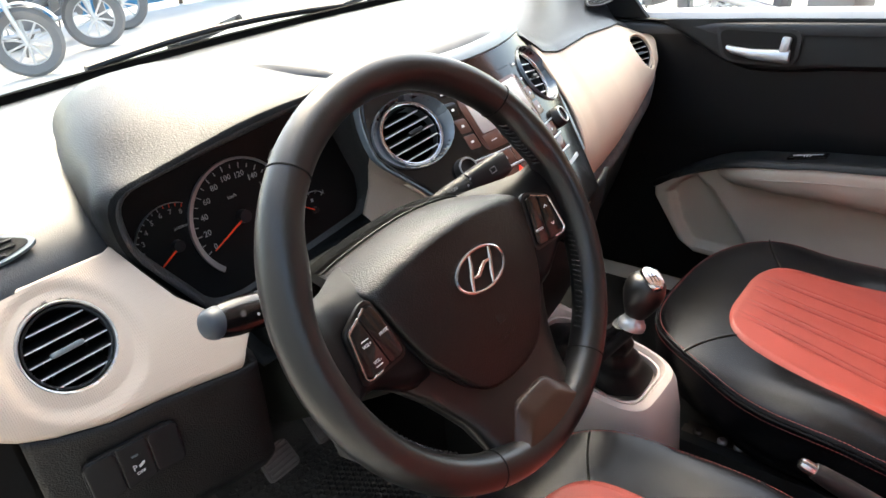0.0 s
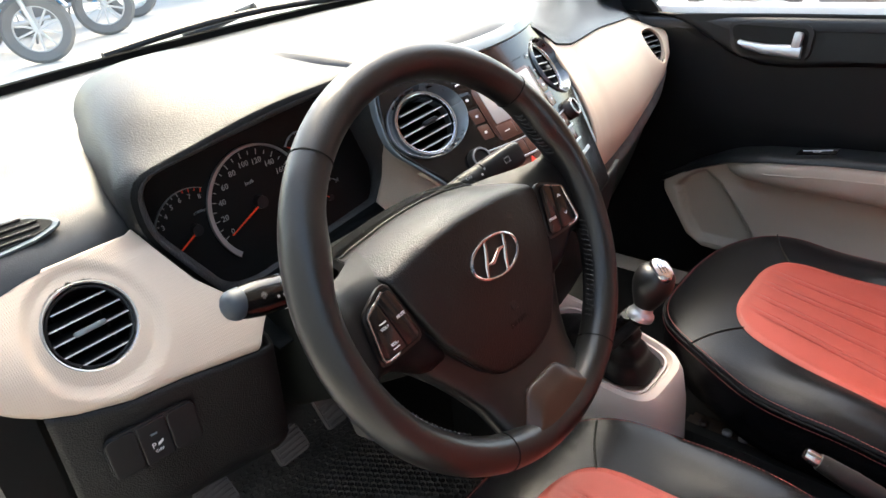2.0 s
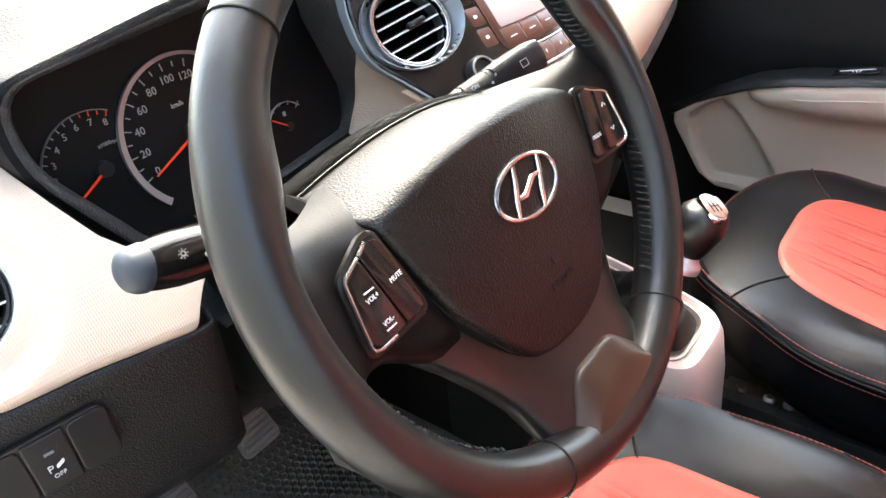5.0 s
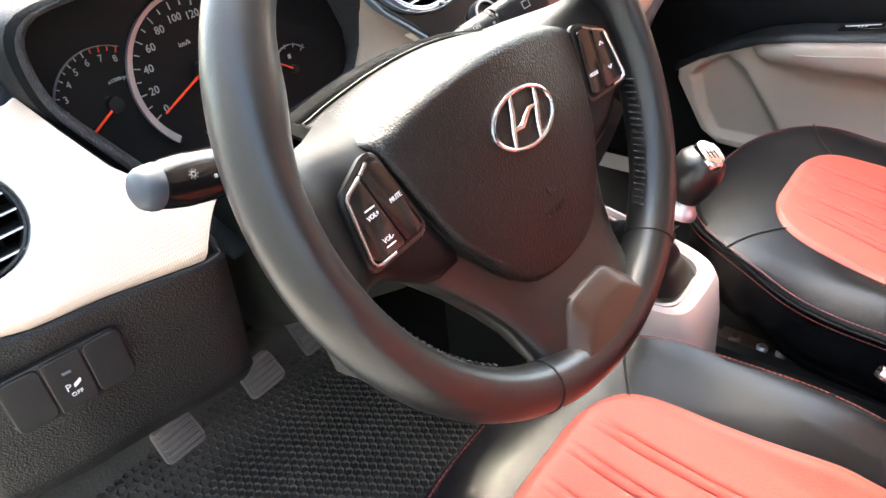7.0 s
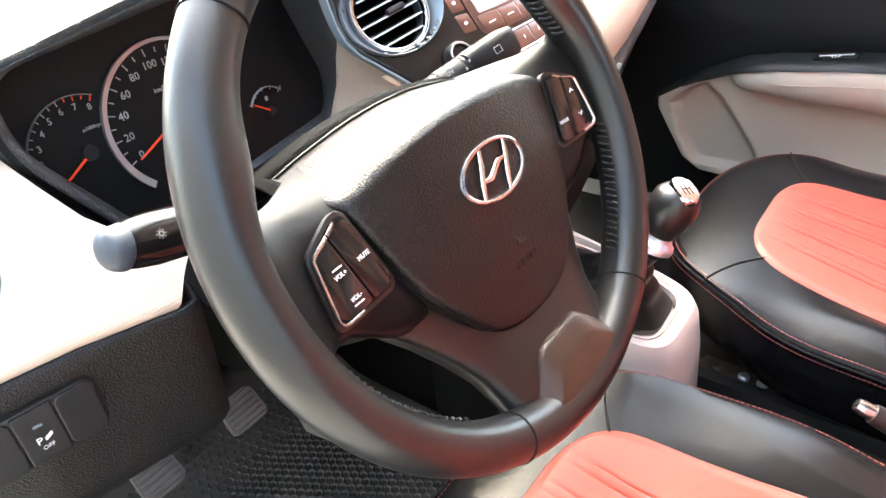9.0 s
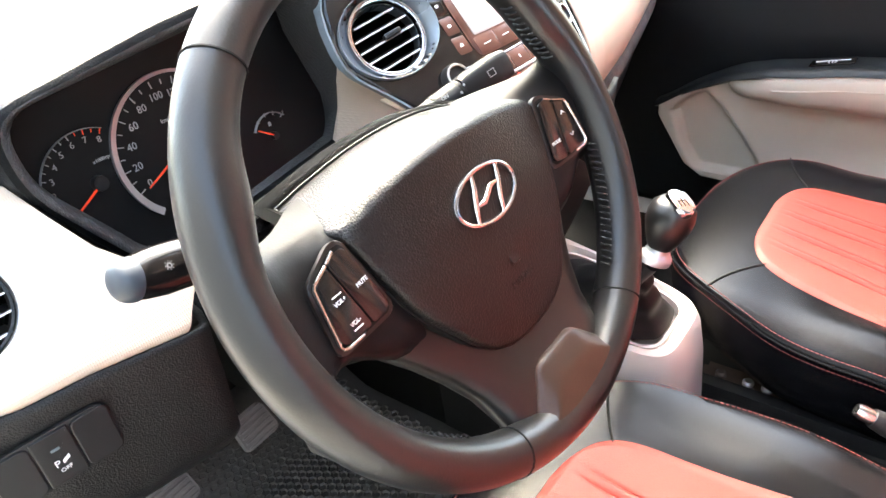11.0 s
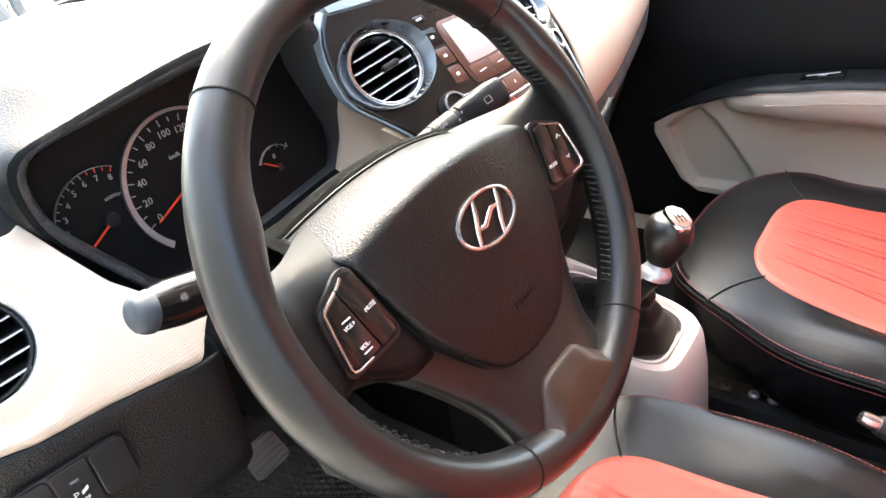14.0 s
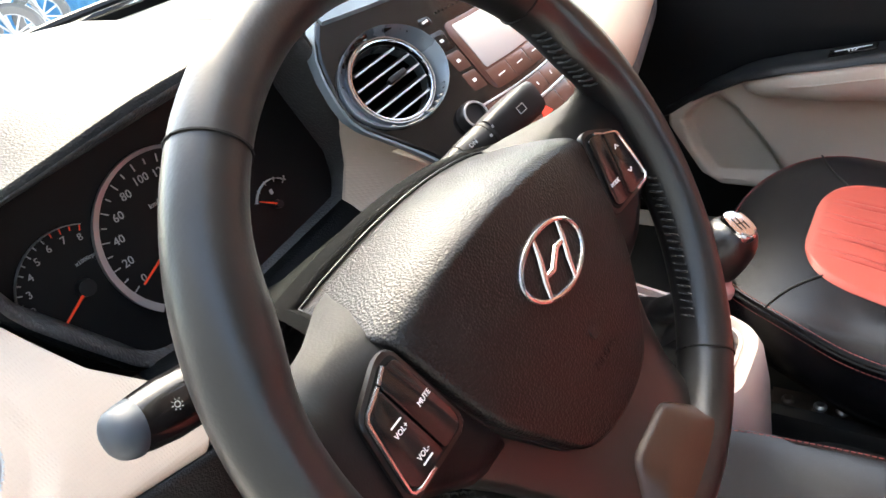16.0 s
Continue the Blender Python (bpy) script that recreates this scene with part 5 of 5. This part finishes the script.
part("stick", tube([(0.318, 0.10, 0.24), KB], 0.008, 12), M_BLACK, lever)
part("collar", lathe([(0.0140, 0.003), (0.0165, 0.004), (0.0172, 0.008), (0.0165, 0.012), (0.0140, 0.0145), (0.0125, 0.018), (0.0120, 0.026), (0.0, 0.026)], 32, frame_on(KB, ax, (0, 1, 0))), M_SILVER, lever, "silver collar")
part("knob", lathe([(0.0120, 0.020), (0.0145, 0.024), (0.0200, 0.036), (0.0240, 0.048), (0.0246, 0.058), (0.0222, 0.068), (0.0155, 0.0745), (0.0, 0.0765)], 40, frame_on(KB, ax, (0, 1, 0))), M_RIM, lever, "black leather knob")
cn = Vector((-0.06, -0.42, 0.90)).normalized()
capm = frame_on(KB + ax * 0.0545 + cn * 0.0185, cn, (0.5, 0.8, 0.2))
cap = part("cap", prism([super_pt(k * math.tau / 32, 0.0115, 0.0175, 2.3) for k in range(32)], 0.0075, 0.0045, seg=4), M_CHROME, lever, "chrome shift-pattern cap", m=capm)
for x0, x1, y0, y1 in ((-0.0045, -0.0045, -0.007, 0.007), (0.0, 0.0, -0.007, 0.007), (0.0045, 0.0045, -0.007, 0.002), (-0.0045, 0.0045, 0.0, 0.0)):
    part("shift_mark", rbox(abs(x1 - x0) + 0.0009, abs(y1 - y0) + 0.0009, 0.0005, 0, m=Matrix.Translation(((x0 + x1) / 2, (y0 + y1) / 2, 0.0076))), M_GLOSS, cap)

brake = thing("handbrake", "black handbrake lever with a chrome button", "handbrake")
HB, HT = Vector((0.3335, -0.515, 0.134)), Vector((0.2805, -0.221, 0.266))
hd = (HT - HB).normalized()
part("lever", tube([HB, HB.lerp(HT, 0.5), HB.lerp(HT, 0.55), HB.lerp(HT, 0.9), HT], [0.009, 0.010, 0.0125, 0.0125, 0.0105], 16), M_BLACK, brake, "black ribbed grip")
part("ferrule", tube([HT - hd * 0.004, HT + hd * 0.007], [0.0108, 0.0096], 20), M_BLACK, brake, "black ferrule")
part("button", tube([HT + hd * 0.005, HT + hd * 0.018, HT + hd * 0.023], [0.0076, 0.0076, 0.006], 16), M_CHROME, brake, "chrome release button")

# seat rail and bolts beside the passenger seat
rail = thing("seat_rail", "worn brown steel seat rail with bolts", "seat rail", m=pose(0.009, 0.005, 0.0))
part("rail", loft([[(x, y, z) for x, z in ((0.424, 0.01), (0.424, 0.092), (0.428, 0.098), (0.452, 0.098), (0.455, 0.01))] for y in (-0.012, -0.05, -0.5)]), M_STEEL, rail)
part("bracket", loft([[(x, y, z) for x, z in ((0.418, 0.05), (0.418, 0.100), (0.424, 0.106), (0.450, 0.108), (0.450, 0.05))] for y in (-0.020, -0.026, -0.115, -0.122)]), M_STEEL, rail, "brown bracket")
for y in (-0.040, -0.076, -0.100):
    part("bolt", lathe([(0.0075, 0.0), (0.0075, 0.004), (0.005, 0.0065), (0.0, 0.0065)], 12, Matrix.Translation((0.432, y, 0.106))), M_SILVER if y < -0.05 else M_STEEL, rail)

# ---- pedals and floor mat ----
def pedal(name, label, x, y, z, w, h):
    p = thing(name, label, "pedal", m=pose(x, y, z, 52), group="pedals")
    part("pad", prism(rounded([(-w / 2, -h / 2), (w / 2, -h / 2), (w / 2 * 0.92, h / 2), (-w / 2 * 0.92, h / 2)], 0.008), 0.010, 0.003), M_RUBBER, p, "worn grey rubber pad")
    for k in range(6):
        part("rib", rbox(w * 0.86, h / 6 * 0.5, 0.003, 0.001, 1, Matrix.Translation((0, -h / 2 + h / 6 * (k + 0.5), 0.0108))), M_RUBBER, p)
    part("arm", tube([(0, 0, 0), (0, 0.02, -0.03), (0, 0.16, -0.05), (0, 0.30, 0.0)], 0.008, 8), M_BLACK, p)
    return p


pedal("clutch_pedal", "worn grey rubber clutch pedal", -0.100, 0.463, 0.123, 0.056, 0.047)
pedal("brake_pedal", "worn grey rubber brake pedal", 0.024, 0.449, 0.133, 0.056, 0.047)
pedal("accelerator_pedal", "narrow dark accelerator pedal", 0.138, 0.494, 0.105, 0.042, 0.075)

floor_mat = thing("floor_mat", "dusty dark rubber floor mat with a honeycomb face", "floor mat", m=pose(0.012, 0.002, -0.011))


def mat_pt(x, y):
    return 0.0 + 0.55 * max(0.0, y - 0.47)


part("sheet", grid(lambda u, v: (-0.30 + 0.54 * u, -0.12 + 0.72 * v, 0.008 + mat_pt(0, -0.12 + 0.72 * v)), 14, 24), M_MATF, floor_mat, thick=0.006)
cells = bmesh.new()
P = 0.0125
for j in range(int(0.66 / (P * 0.87))):
    for i in range(int(0.50 / P)):
        cx, cy = -0.28 + P * (i + 0.5 * (j % 2)), -0.10 + P * 0.87 * j
        if cx < -0.285 or cx > 0.225:
            continue
        z = 0.0135 + mat_pt(0, cy)
        ro, ri = [], []
        for k in range(6):
            a = math.tau * k / 6 + 0.52
            ro.append(cells.verts.new((cx + 0.0068 * math.cos(a), cy + 0.0068 * math.sin(a), z + 0.0015)))
            ri.append(cells.verts.new((cx + 0.0046 * math.cos(a), cy + 0.0046 * math.sin(a), z - 0.0012)))
        for k in range(6):
            cells.faces.new((ro[k], ro[(k + 1) % 6], ri[(k + 1) % 6], ri[k]))
tagged(part("honeycomb", cells, M_MATF, floor_mat, "honeycomb relief", smooth=0), kind="stuff")

# ---- passenger door ----
door_1 = thing("door_1", "closed passenger door, black above a beige lower insert", "car door", kind="structure", m=pose(0.003, 0.005, 0.002))


def door_low(y):
    """Lower edge of the raised band under the window."""
    return lerp_at([(-0.8, 0.56), (-0.066, 0.525), (0.05, 0.513), (0.10, 0.514), (0.15, 0.528), (0.225, 0.571), (0.277, 0.592), (0.4, 0.60)], y)


def door_skin(u, v):
    y = 0.46 - 1.24 * u
    low, top = door_low(y), 0.594 + 0.04 * u
    z = 0.02 + (low - 0.02) * v / 0.6 if v < 0.6 else low + (top - low) * (v - 0.6) / 0.4
    return door_x(y, z), y, z


def door_x(y, z):
    """The inner skin of the door."""
    d = 0.974 + 0.014 * (1 - smooth01((z - 0.30) / 0.07))
    low = door_low(y)
    band = smooth01((z - low) / 0.010)
    d += band * (-0.022 + 0.17 * max(0.0, z - low))
    d -= 0.006 * smooth01((z - 0.36) / 0.05) * (1 - band)
    return d


part("upper_panel", grid(door_skin, 70, 61), M_DOOR, door_1, "grained black door panel", thick=0.004)
part("sill_trim", loft([[(x, 0.44 - 1.2 * t, 0.587 + 0.04 * t + dz) for x, dz in ((0.957, -0.020), (0.955, -0.006), (0.960, 0.0), (0.972, 0.003), (1.010, 0.004), (1.010, -0.02))] for t in np.linspace(0, 1, 16)]), M_DASH, door_1, "black window sill trim", smooth=60)


def arm_top(y):
    return lerp_at([(-0.6, 0.388), (-0.20, 0.383), (-0.05, 0.373), (0.06, 0.356), (0.13, 0.334), (0.20, 0.298), (0.27, 0.252)], y)


def arm_in(y):
    return lerp_at([(-0.6, 0.895), (0.0, 0.890), (0.08, 0.902), (0.13, 0.925), (0.20, 0.945), (0.27, 0.962)], y)


part("armrest", loft([[(arm_in(y) + dx, y, arm_top(y) + dz) for dx, dz in ((0.0, -0.006), (0.004, 0.002), (0.015, 0.004), (0.062, 0.006), (0.09, -0.03), (0.09, -0.05), (0.03, -0.02))] for y in np.linspace(0.275, -0.62, 46)]), M_COWL, door_1, "black armrest top", smooth=60)
sw2 = part("window_switch", rbox(0.026, 0.066, 0.003, 0.0012, 2), M_GLOSS, door_1, "gloss black window switch", m=Matrix.Translation((0.928, -0.030, 0.3762)) @ pose(0, 0, 0, -10.5))
part("marking", rbox(0.0022, 0.050, 0.0006, 0), M_PRINT, sw2, "pale line", m=Matrix.Translation((0.003, 0, 0.0018)))
for dy in (-0.005, 0.0, 0.005):
    part("marking", rbox(0.008, 0.0016, 0.0006, 0), M_PRINT, sw2, m=Matrix.Translation((-0.004, dy, 0.0018)) @ pose(0, 0, 0, 0, 0, dy * 3000))


def insert_d(y, z):
    """Beige lower insert with a shallow pocket in front."""
    t = (arm_top(y) - z) / max(0.02, arm_top(y) - 0.10)
    x = 0.956 - 0.018 * smooth01((t - 0.55) / 0.35) * smooth01((0.05 - y) / 0.12)
    yb = lerp_at([(0.13, 0.05), (0.173, 0.071), (0.22, 0.103), (0.27, 0.142), (0.29, 0.17)], z)
    yf = lerp_at([(0.12, 0.18), (0.178, 0.218), (0.245, 0.238), (0.27, 0.225)], z)
    pk = smooth01((y - yb) / 0.012) * smooth01((yf - y) / 0.010) * smooth01((arm_top(y) - 0.012 - z) / 0.012) * smooth01((z - 0.128) / 0.008)
    return x + 0.024 * pk - 0.004


def door_insert(u, v):
    y = 0.262 - 0.80 * u
    zl = lerp_at([(-0.54, 0.10), (0.10, 0.115), (0.17, 0.118), (0.205, 0.14), (0.235, 0.19), (0.262, 0.235)], y)
    zt = arm_top(y) - 0.004
    return (insert_d(y, zl + (zt - zl) * v), y, zl + (zt - zl) * v)


part("lower_insert", grid(door_insert, 140, 60), M_DOORB, door_1, "beige insert with a moulded pocket", thick=0.004, smooth=60)
def flank(y):
    h = lerp_at([(-0.62, 0.105), (-0.2, 0.088), (0.0, 0.066), (0.09, 0.048), (0.125, 0.034), (0.138, 0.018)], y)
    top, xi = arm_top(y) - 0.004, arm_in(y) + lerp_at([(0.05, 0.0), (0.12, 0.006), (0.138, 0.022)], y)
    return [(xi + dx, y, top - h * f) for dx, f in ((0.060, 0.0), (0.010, 0.0), (0.003, 0.05), (0.0, 0.18), (0.001, 0.45), (0.006, 0.72), (0.016, 0.90), (0.032, 1.0), (0.060, 1.02))]


part("armrest_body", loft([flank(y) for y in [0.138, 0.134, 0.125, 0.11, *np.linspace(0.09, -0.62, 30)]]), M_DOORB, door_1, "padded beige armrest", smooth=60)
part("insert_line", tube([(arm_in(y) + 0.0006, y, arm_top(y) - 0.030) for y in np.linspace(0.05, -0.5, 20)], 0.0012, 6), M_DOORB, door_1)
# handle in its dish
hm = Matrix.Translation((0.957, 0.082, 0.556)) @ pose(0, 0, 0, 0, 7) @ Matrix.Diagonal((1, 0.98, 1.1, 1)) @ Matrix(((0, 0, -1, 0), (-1, 0, 0, 0), (0, 1, 0, 0), (0, 0, 0, 1)))
ho = [(-0.082, 0.026), (-0.070, -0.012), (-0.055, -0.024), (0.055, -0.026), (0.068, -0.018), (0.070, 0.024), (0.060, 0.031), (-0.07, 0.033)]
bez = part("handle_bezel", prism(rounded(ho, 0.012, 5), 0.006, 0.003), M_BLACK, door_1, "black handle bezel", m=hm)
part("dish", prism(rounded([(x * 0.9, y * 0.84) for x, y in ho], 0.011, 5), 0.0012), M_DARK, bez, "dark handle recess", m=Matrix.Translation((0, 0, 0.0055)))
part("pull", loft([[(x, yc + dy, z) for dy, z in ((-h, 0.006), (-h * 0.9, 0.016), (-h * 0.4, 0.020), (h * 0.5, 0.019), (h * 0.95, 0.013), (h, 0.006))] for x, yc, h in ((-0.056, 0.000, 0.0035), (-0.045, -0.004, 0.0060), (-0.01, -0.009, 0.0085), (0.03, -0.010, 0.0105), (0.050, -0.010, 0.0115), (0.055, -0.010, 0.0095))]), M_SILVER, bez, "satin silver door pull", smooth=60)
part("lock_lever", rbox(0.016, 0.026, 0.012, 0.004, 2), M_SILVER, bez, "silver lock lever", m=Matrix.Translation((0.046, 0.008, 0.012)) @ pose(0, 0, 0, 0, 0, -8))
# pale strip standing just above the sill trim
part("outer_sill", loft([[(x, 0.44 - 1.2 * t, 0.587 + 0.04 * t + dz) for x, dz in ((0.984, -0.005), (0.984, 0.014), (0.988, 0.018), (1.008, 0.019), (1.008, -0.005))] for t in np.linspace(0.02, 1, 16)]), M_SILL, door_1, "pale strip along the outer window sill", smooth=60)
# quarter panel between pillar and window
part("sail_panel", prism([(0.0, 0.0), (0.17, 0.0), (0.03, 0.17)], 0.01, 0.003, m=Matrix.Translation((0.972, 0.47, 0.60)) @ Matrix(((0, 0, -1, 0), (-1, 0, 0, 0), (0, 1, 0, 0), (0, 0, 0, 1)))), M_DOOR, door_1, "black mirror corner panel")

# ---- outside ----
GZ = -0.36
ground = part("ground", grid(lambda u, v: (-400 + 800 * u, -400 + 800 * v, GZ), 9, 9), M_GROUND, smooth=0)
tagged(ground, "pale dusty concrete yard", "ground", kind="structure")

fence = thing("fence", "bright blue corrugated sheet fence", "fence", m=pose(5.0, 9.4, GZ, 0, 0, -12))
for k in range(10):
    x0 = -3.2 + 0.9 * k
    part("sheet", loft([[(x0 + 0.9 * t, 0.02 * math.sin(t * math.tau * 6) + d, z) for t in np.linspace(0, 0.995, 37)] for z, d in ((0.08, 0), (2.0, 0.0))], caps=False, closed=False), M_FENCE, fence, thick=0.004)
    part("post", rbox(0.05, 0.05, 2.05, 0.004, 1, Matrix.Translation((x0, 0.05, 1.02))), M_STEEL, fence)


def motorbike(name, label, m, body):
    b = thing(name, label, "motorbike", m=m, group="parked motorbikes")
    for y in (-0.62, 0.62):
        w = part("wheel", lathe([(0.20, -0.03), (0.27, -0.045), (0.30, -0.02), (0.30, 0.02), (0.27, 0.045), (0.20, 0.03)], 32), M_TYRE, b, "black tyre", m=pose(0, y, 0.30, 0, 90, 0))
        part("rim", lathe([(0.205, -0.02), (0.205, 0.02), (0.19, 0.02), (0.19, -0.02), (0.205, -0.02)], 32), M_SILVER, w)
        for k in range(5):
            part("wheel_spoke", rbox(0.38, 0.02, 0.015, 0.003, 1, pose(0, 0, 0, 0, 0, 36 * k)), M_SILVER, w)
        part("mudguard", loft([[(sx, y + 0.34 * math.cos(a), 0.30 + 0.34 * math.sin(a)) for sx in (-0.06, 0.06)] + [(sx, y + 0.33 * math.cos(a), 0.30 + 0.33 * math.sin(a)) for sx in (0.06, -0.06)] for a in np.linspace(0.5, 2.5, 12)]), body, b)
    part("frame", tube([(0, 0.5, 0.95), (0, 0.30, 0.60), (0, 0.0, 0.42), (0, -0.35, 0.45), (0, -0.60, 0.70)], 0.045, 10), M_BIKEK, b)
    for sx in (-0.07, 0.07):
        part("fork", tube([(sx, 0.62, 0.30), (sx, 0.47, 0.98)], 0.022, 8), M_SILVER, b)
    part("engine", rbox(0.24, 0.32, 0.26, 0.04, 2, Matrix.Translation((0, 0.02, 0.38))), M_BIKEK, b)
    part("seat", loft([[(x, y, z0 + z) for x, z in (super_pt(k * math.tau / 16, w, 0.05, 2.5) for k in range(16))] for y, w, z0 in ((0.05, 0.08, 0.74), (-0.1, 0.12, 0.76), (-0.45, 0.13, 0.80), (-0.72, 0.09, 0.84))]), M_BIKEK, b, "black seat")
    part("fairing", loft([[(x, y, z0 + z) for x, z in (super_pt(k * math.tau / 16, w, h, 2.3) for k in range(16))] for y, w, h, z0 in ((0.66, 0.05, 0.06, 0.90), (0.58, 0.13, 0.15, 0.92), (0.44, 0.17, 0.20, 0.86), (0.34, 0.16, 0.26, 0.70), (0.26, 0.08, 0.2, 0.6))]), body, b, "painted front fairing")
    part("tail", loft([[(x, y, z0 + z) for x, z in (super_pt(k * math.tau / 16, w, 0.08, 2.3) for k in range(16))] for y, w, z0 in ((0.0, 0.10, 0.62), (-0.3, 0.14, 0.66), (-0.75, 0.08, 0.76), (-0.9, 0.03, 0.80))]), body, b)
    part("handlebar", tube([(-0.34, 0.34, 1.03), (-0.15, 0.44, 1.04), (0.15, 0.44, 1.04), (0.34, 0.34, 1.03)], 0.014, 8), M_BIKEK, b)
    for sx in (-1, 1):
        part("mirror", lathe([(0.0, 0.0), (0.055, 0.004), (0.05, 0.02), (0, 0.025)], 20, pose(sx * 0.33, 0.36, 1.18, 90)), M_BIKEK, b)
        part("mirror_stem", tube([(sx * 0.24, 0.40, 1.03), (sx * 0.33, 0.37, 1.17)], 0.007, 6), M_BIKEK, b)
    part("headlight", lathe([(0.0, 0.02), (0.06, 0.012), (0.075, 0.0)], 20, pose(0, 0.70, 0.92, -90)), M_CHROME, b)
    part("exhaust", tube([(0.12, 0.1, 0.28), (0.16, -0.2, 0.26), (0.17, -0.75, 0.36)], [0.02, 0.03, 0.045], 10), M_SILVER, b)
    part("stand", tube([(-0.08, -0.05, 0.30), (-0.20, -0.10, 0.0)], 0.012, 6), M_BIKEK, b)
    return b


motorbike("motorbike", "white parked motorbike with black seat", pose(1.65, 6.95, GZ, 0, 0, -118), M_BIKEW)
motorbike("motorbike", "black parked motorbike beside the fence", pose(2.6, 7.6, GZ, 0, 0, -112), M_BIKEK)
motorbike("motorbike", "white and black scooter parked on concrete", pose(3.3, 8.3, GZ, 0, 0, -105), M_BIKEW)


def bush(name, label, x, y, r, h, seed):
    rnd = random.Random(seed)
    b = thing(name, label, "bush", m=pose(x, y, GZ))
    stem = bmesh.new()
    tips = []
    for k in range(9):
        a, t = k * 2.4, 0.35 + 0.6 * rnd.random()
        tip = Vector((r * t * math.cos(a), r * t * math.sin(a), h * (0.55 + 0.4 * rnd.random())))
        tube([(0, 0, 0), tip * 0.5 + Vector((0, 0, h * 0.1)), tip], [0.05, 0.03, 0.01], 6, into=stem)
        tips.append(tip)
    part("trunk", stem, M_BARK, b)
    lv = bmesh.new()
    for k in range(1500):
        c = rnd.choice(tips) + Vector((rnd.gauss(0, r * 0.22), rnd.gauss(0, r * 0.22), rnd.gauss(0, h * 0.14)))
        q = Euler((rnd.random() * 6, rnd.random() * 6, rnd.random() * 6)).to_matrix()
        s = 0.05 + 0.05 * rnd.random()
        lv.faces.new([lv.verts.new(c + q @ Vector(p) * s) for p in ((-1, 0, 0), (0, -0.4, 0.1), (1, 0, 0), (0, 0.4, 0.1))])
    tagged(part("crown", lv, M_LEAF, b, "loose green leaves", smooth=0), kind="stuff")


bush("bush", "loose green bush beyond the fence", 7.6, 9.0, 0.9, 1.6, 3)
bush("bush", "loose green bush at the end of the fence", 8.9, 8.6, 1.0, 1.8, 5)

motorbike("motorbike", "red motorbike parked beside the car", pose(4.6, 0.7, GZ, 0, 0, 160), M_CARR)
motorbike("motorbike", "white motorbike parked beside the car", pose(4.9, 2.1, GZ, 0, 0, 165), M_BIKEW)
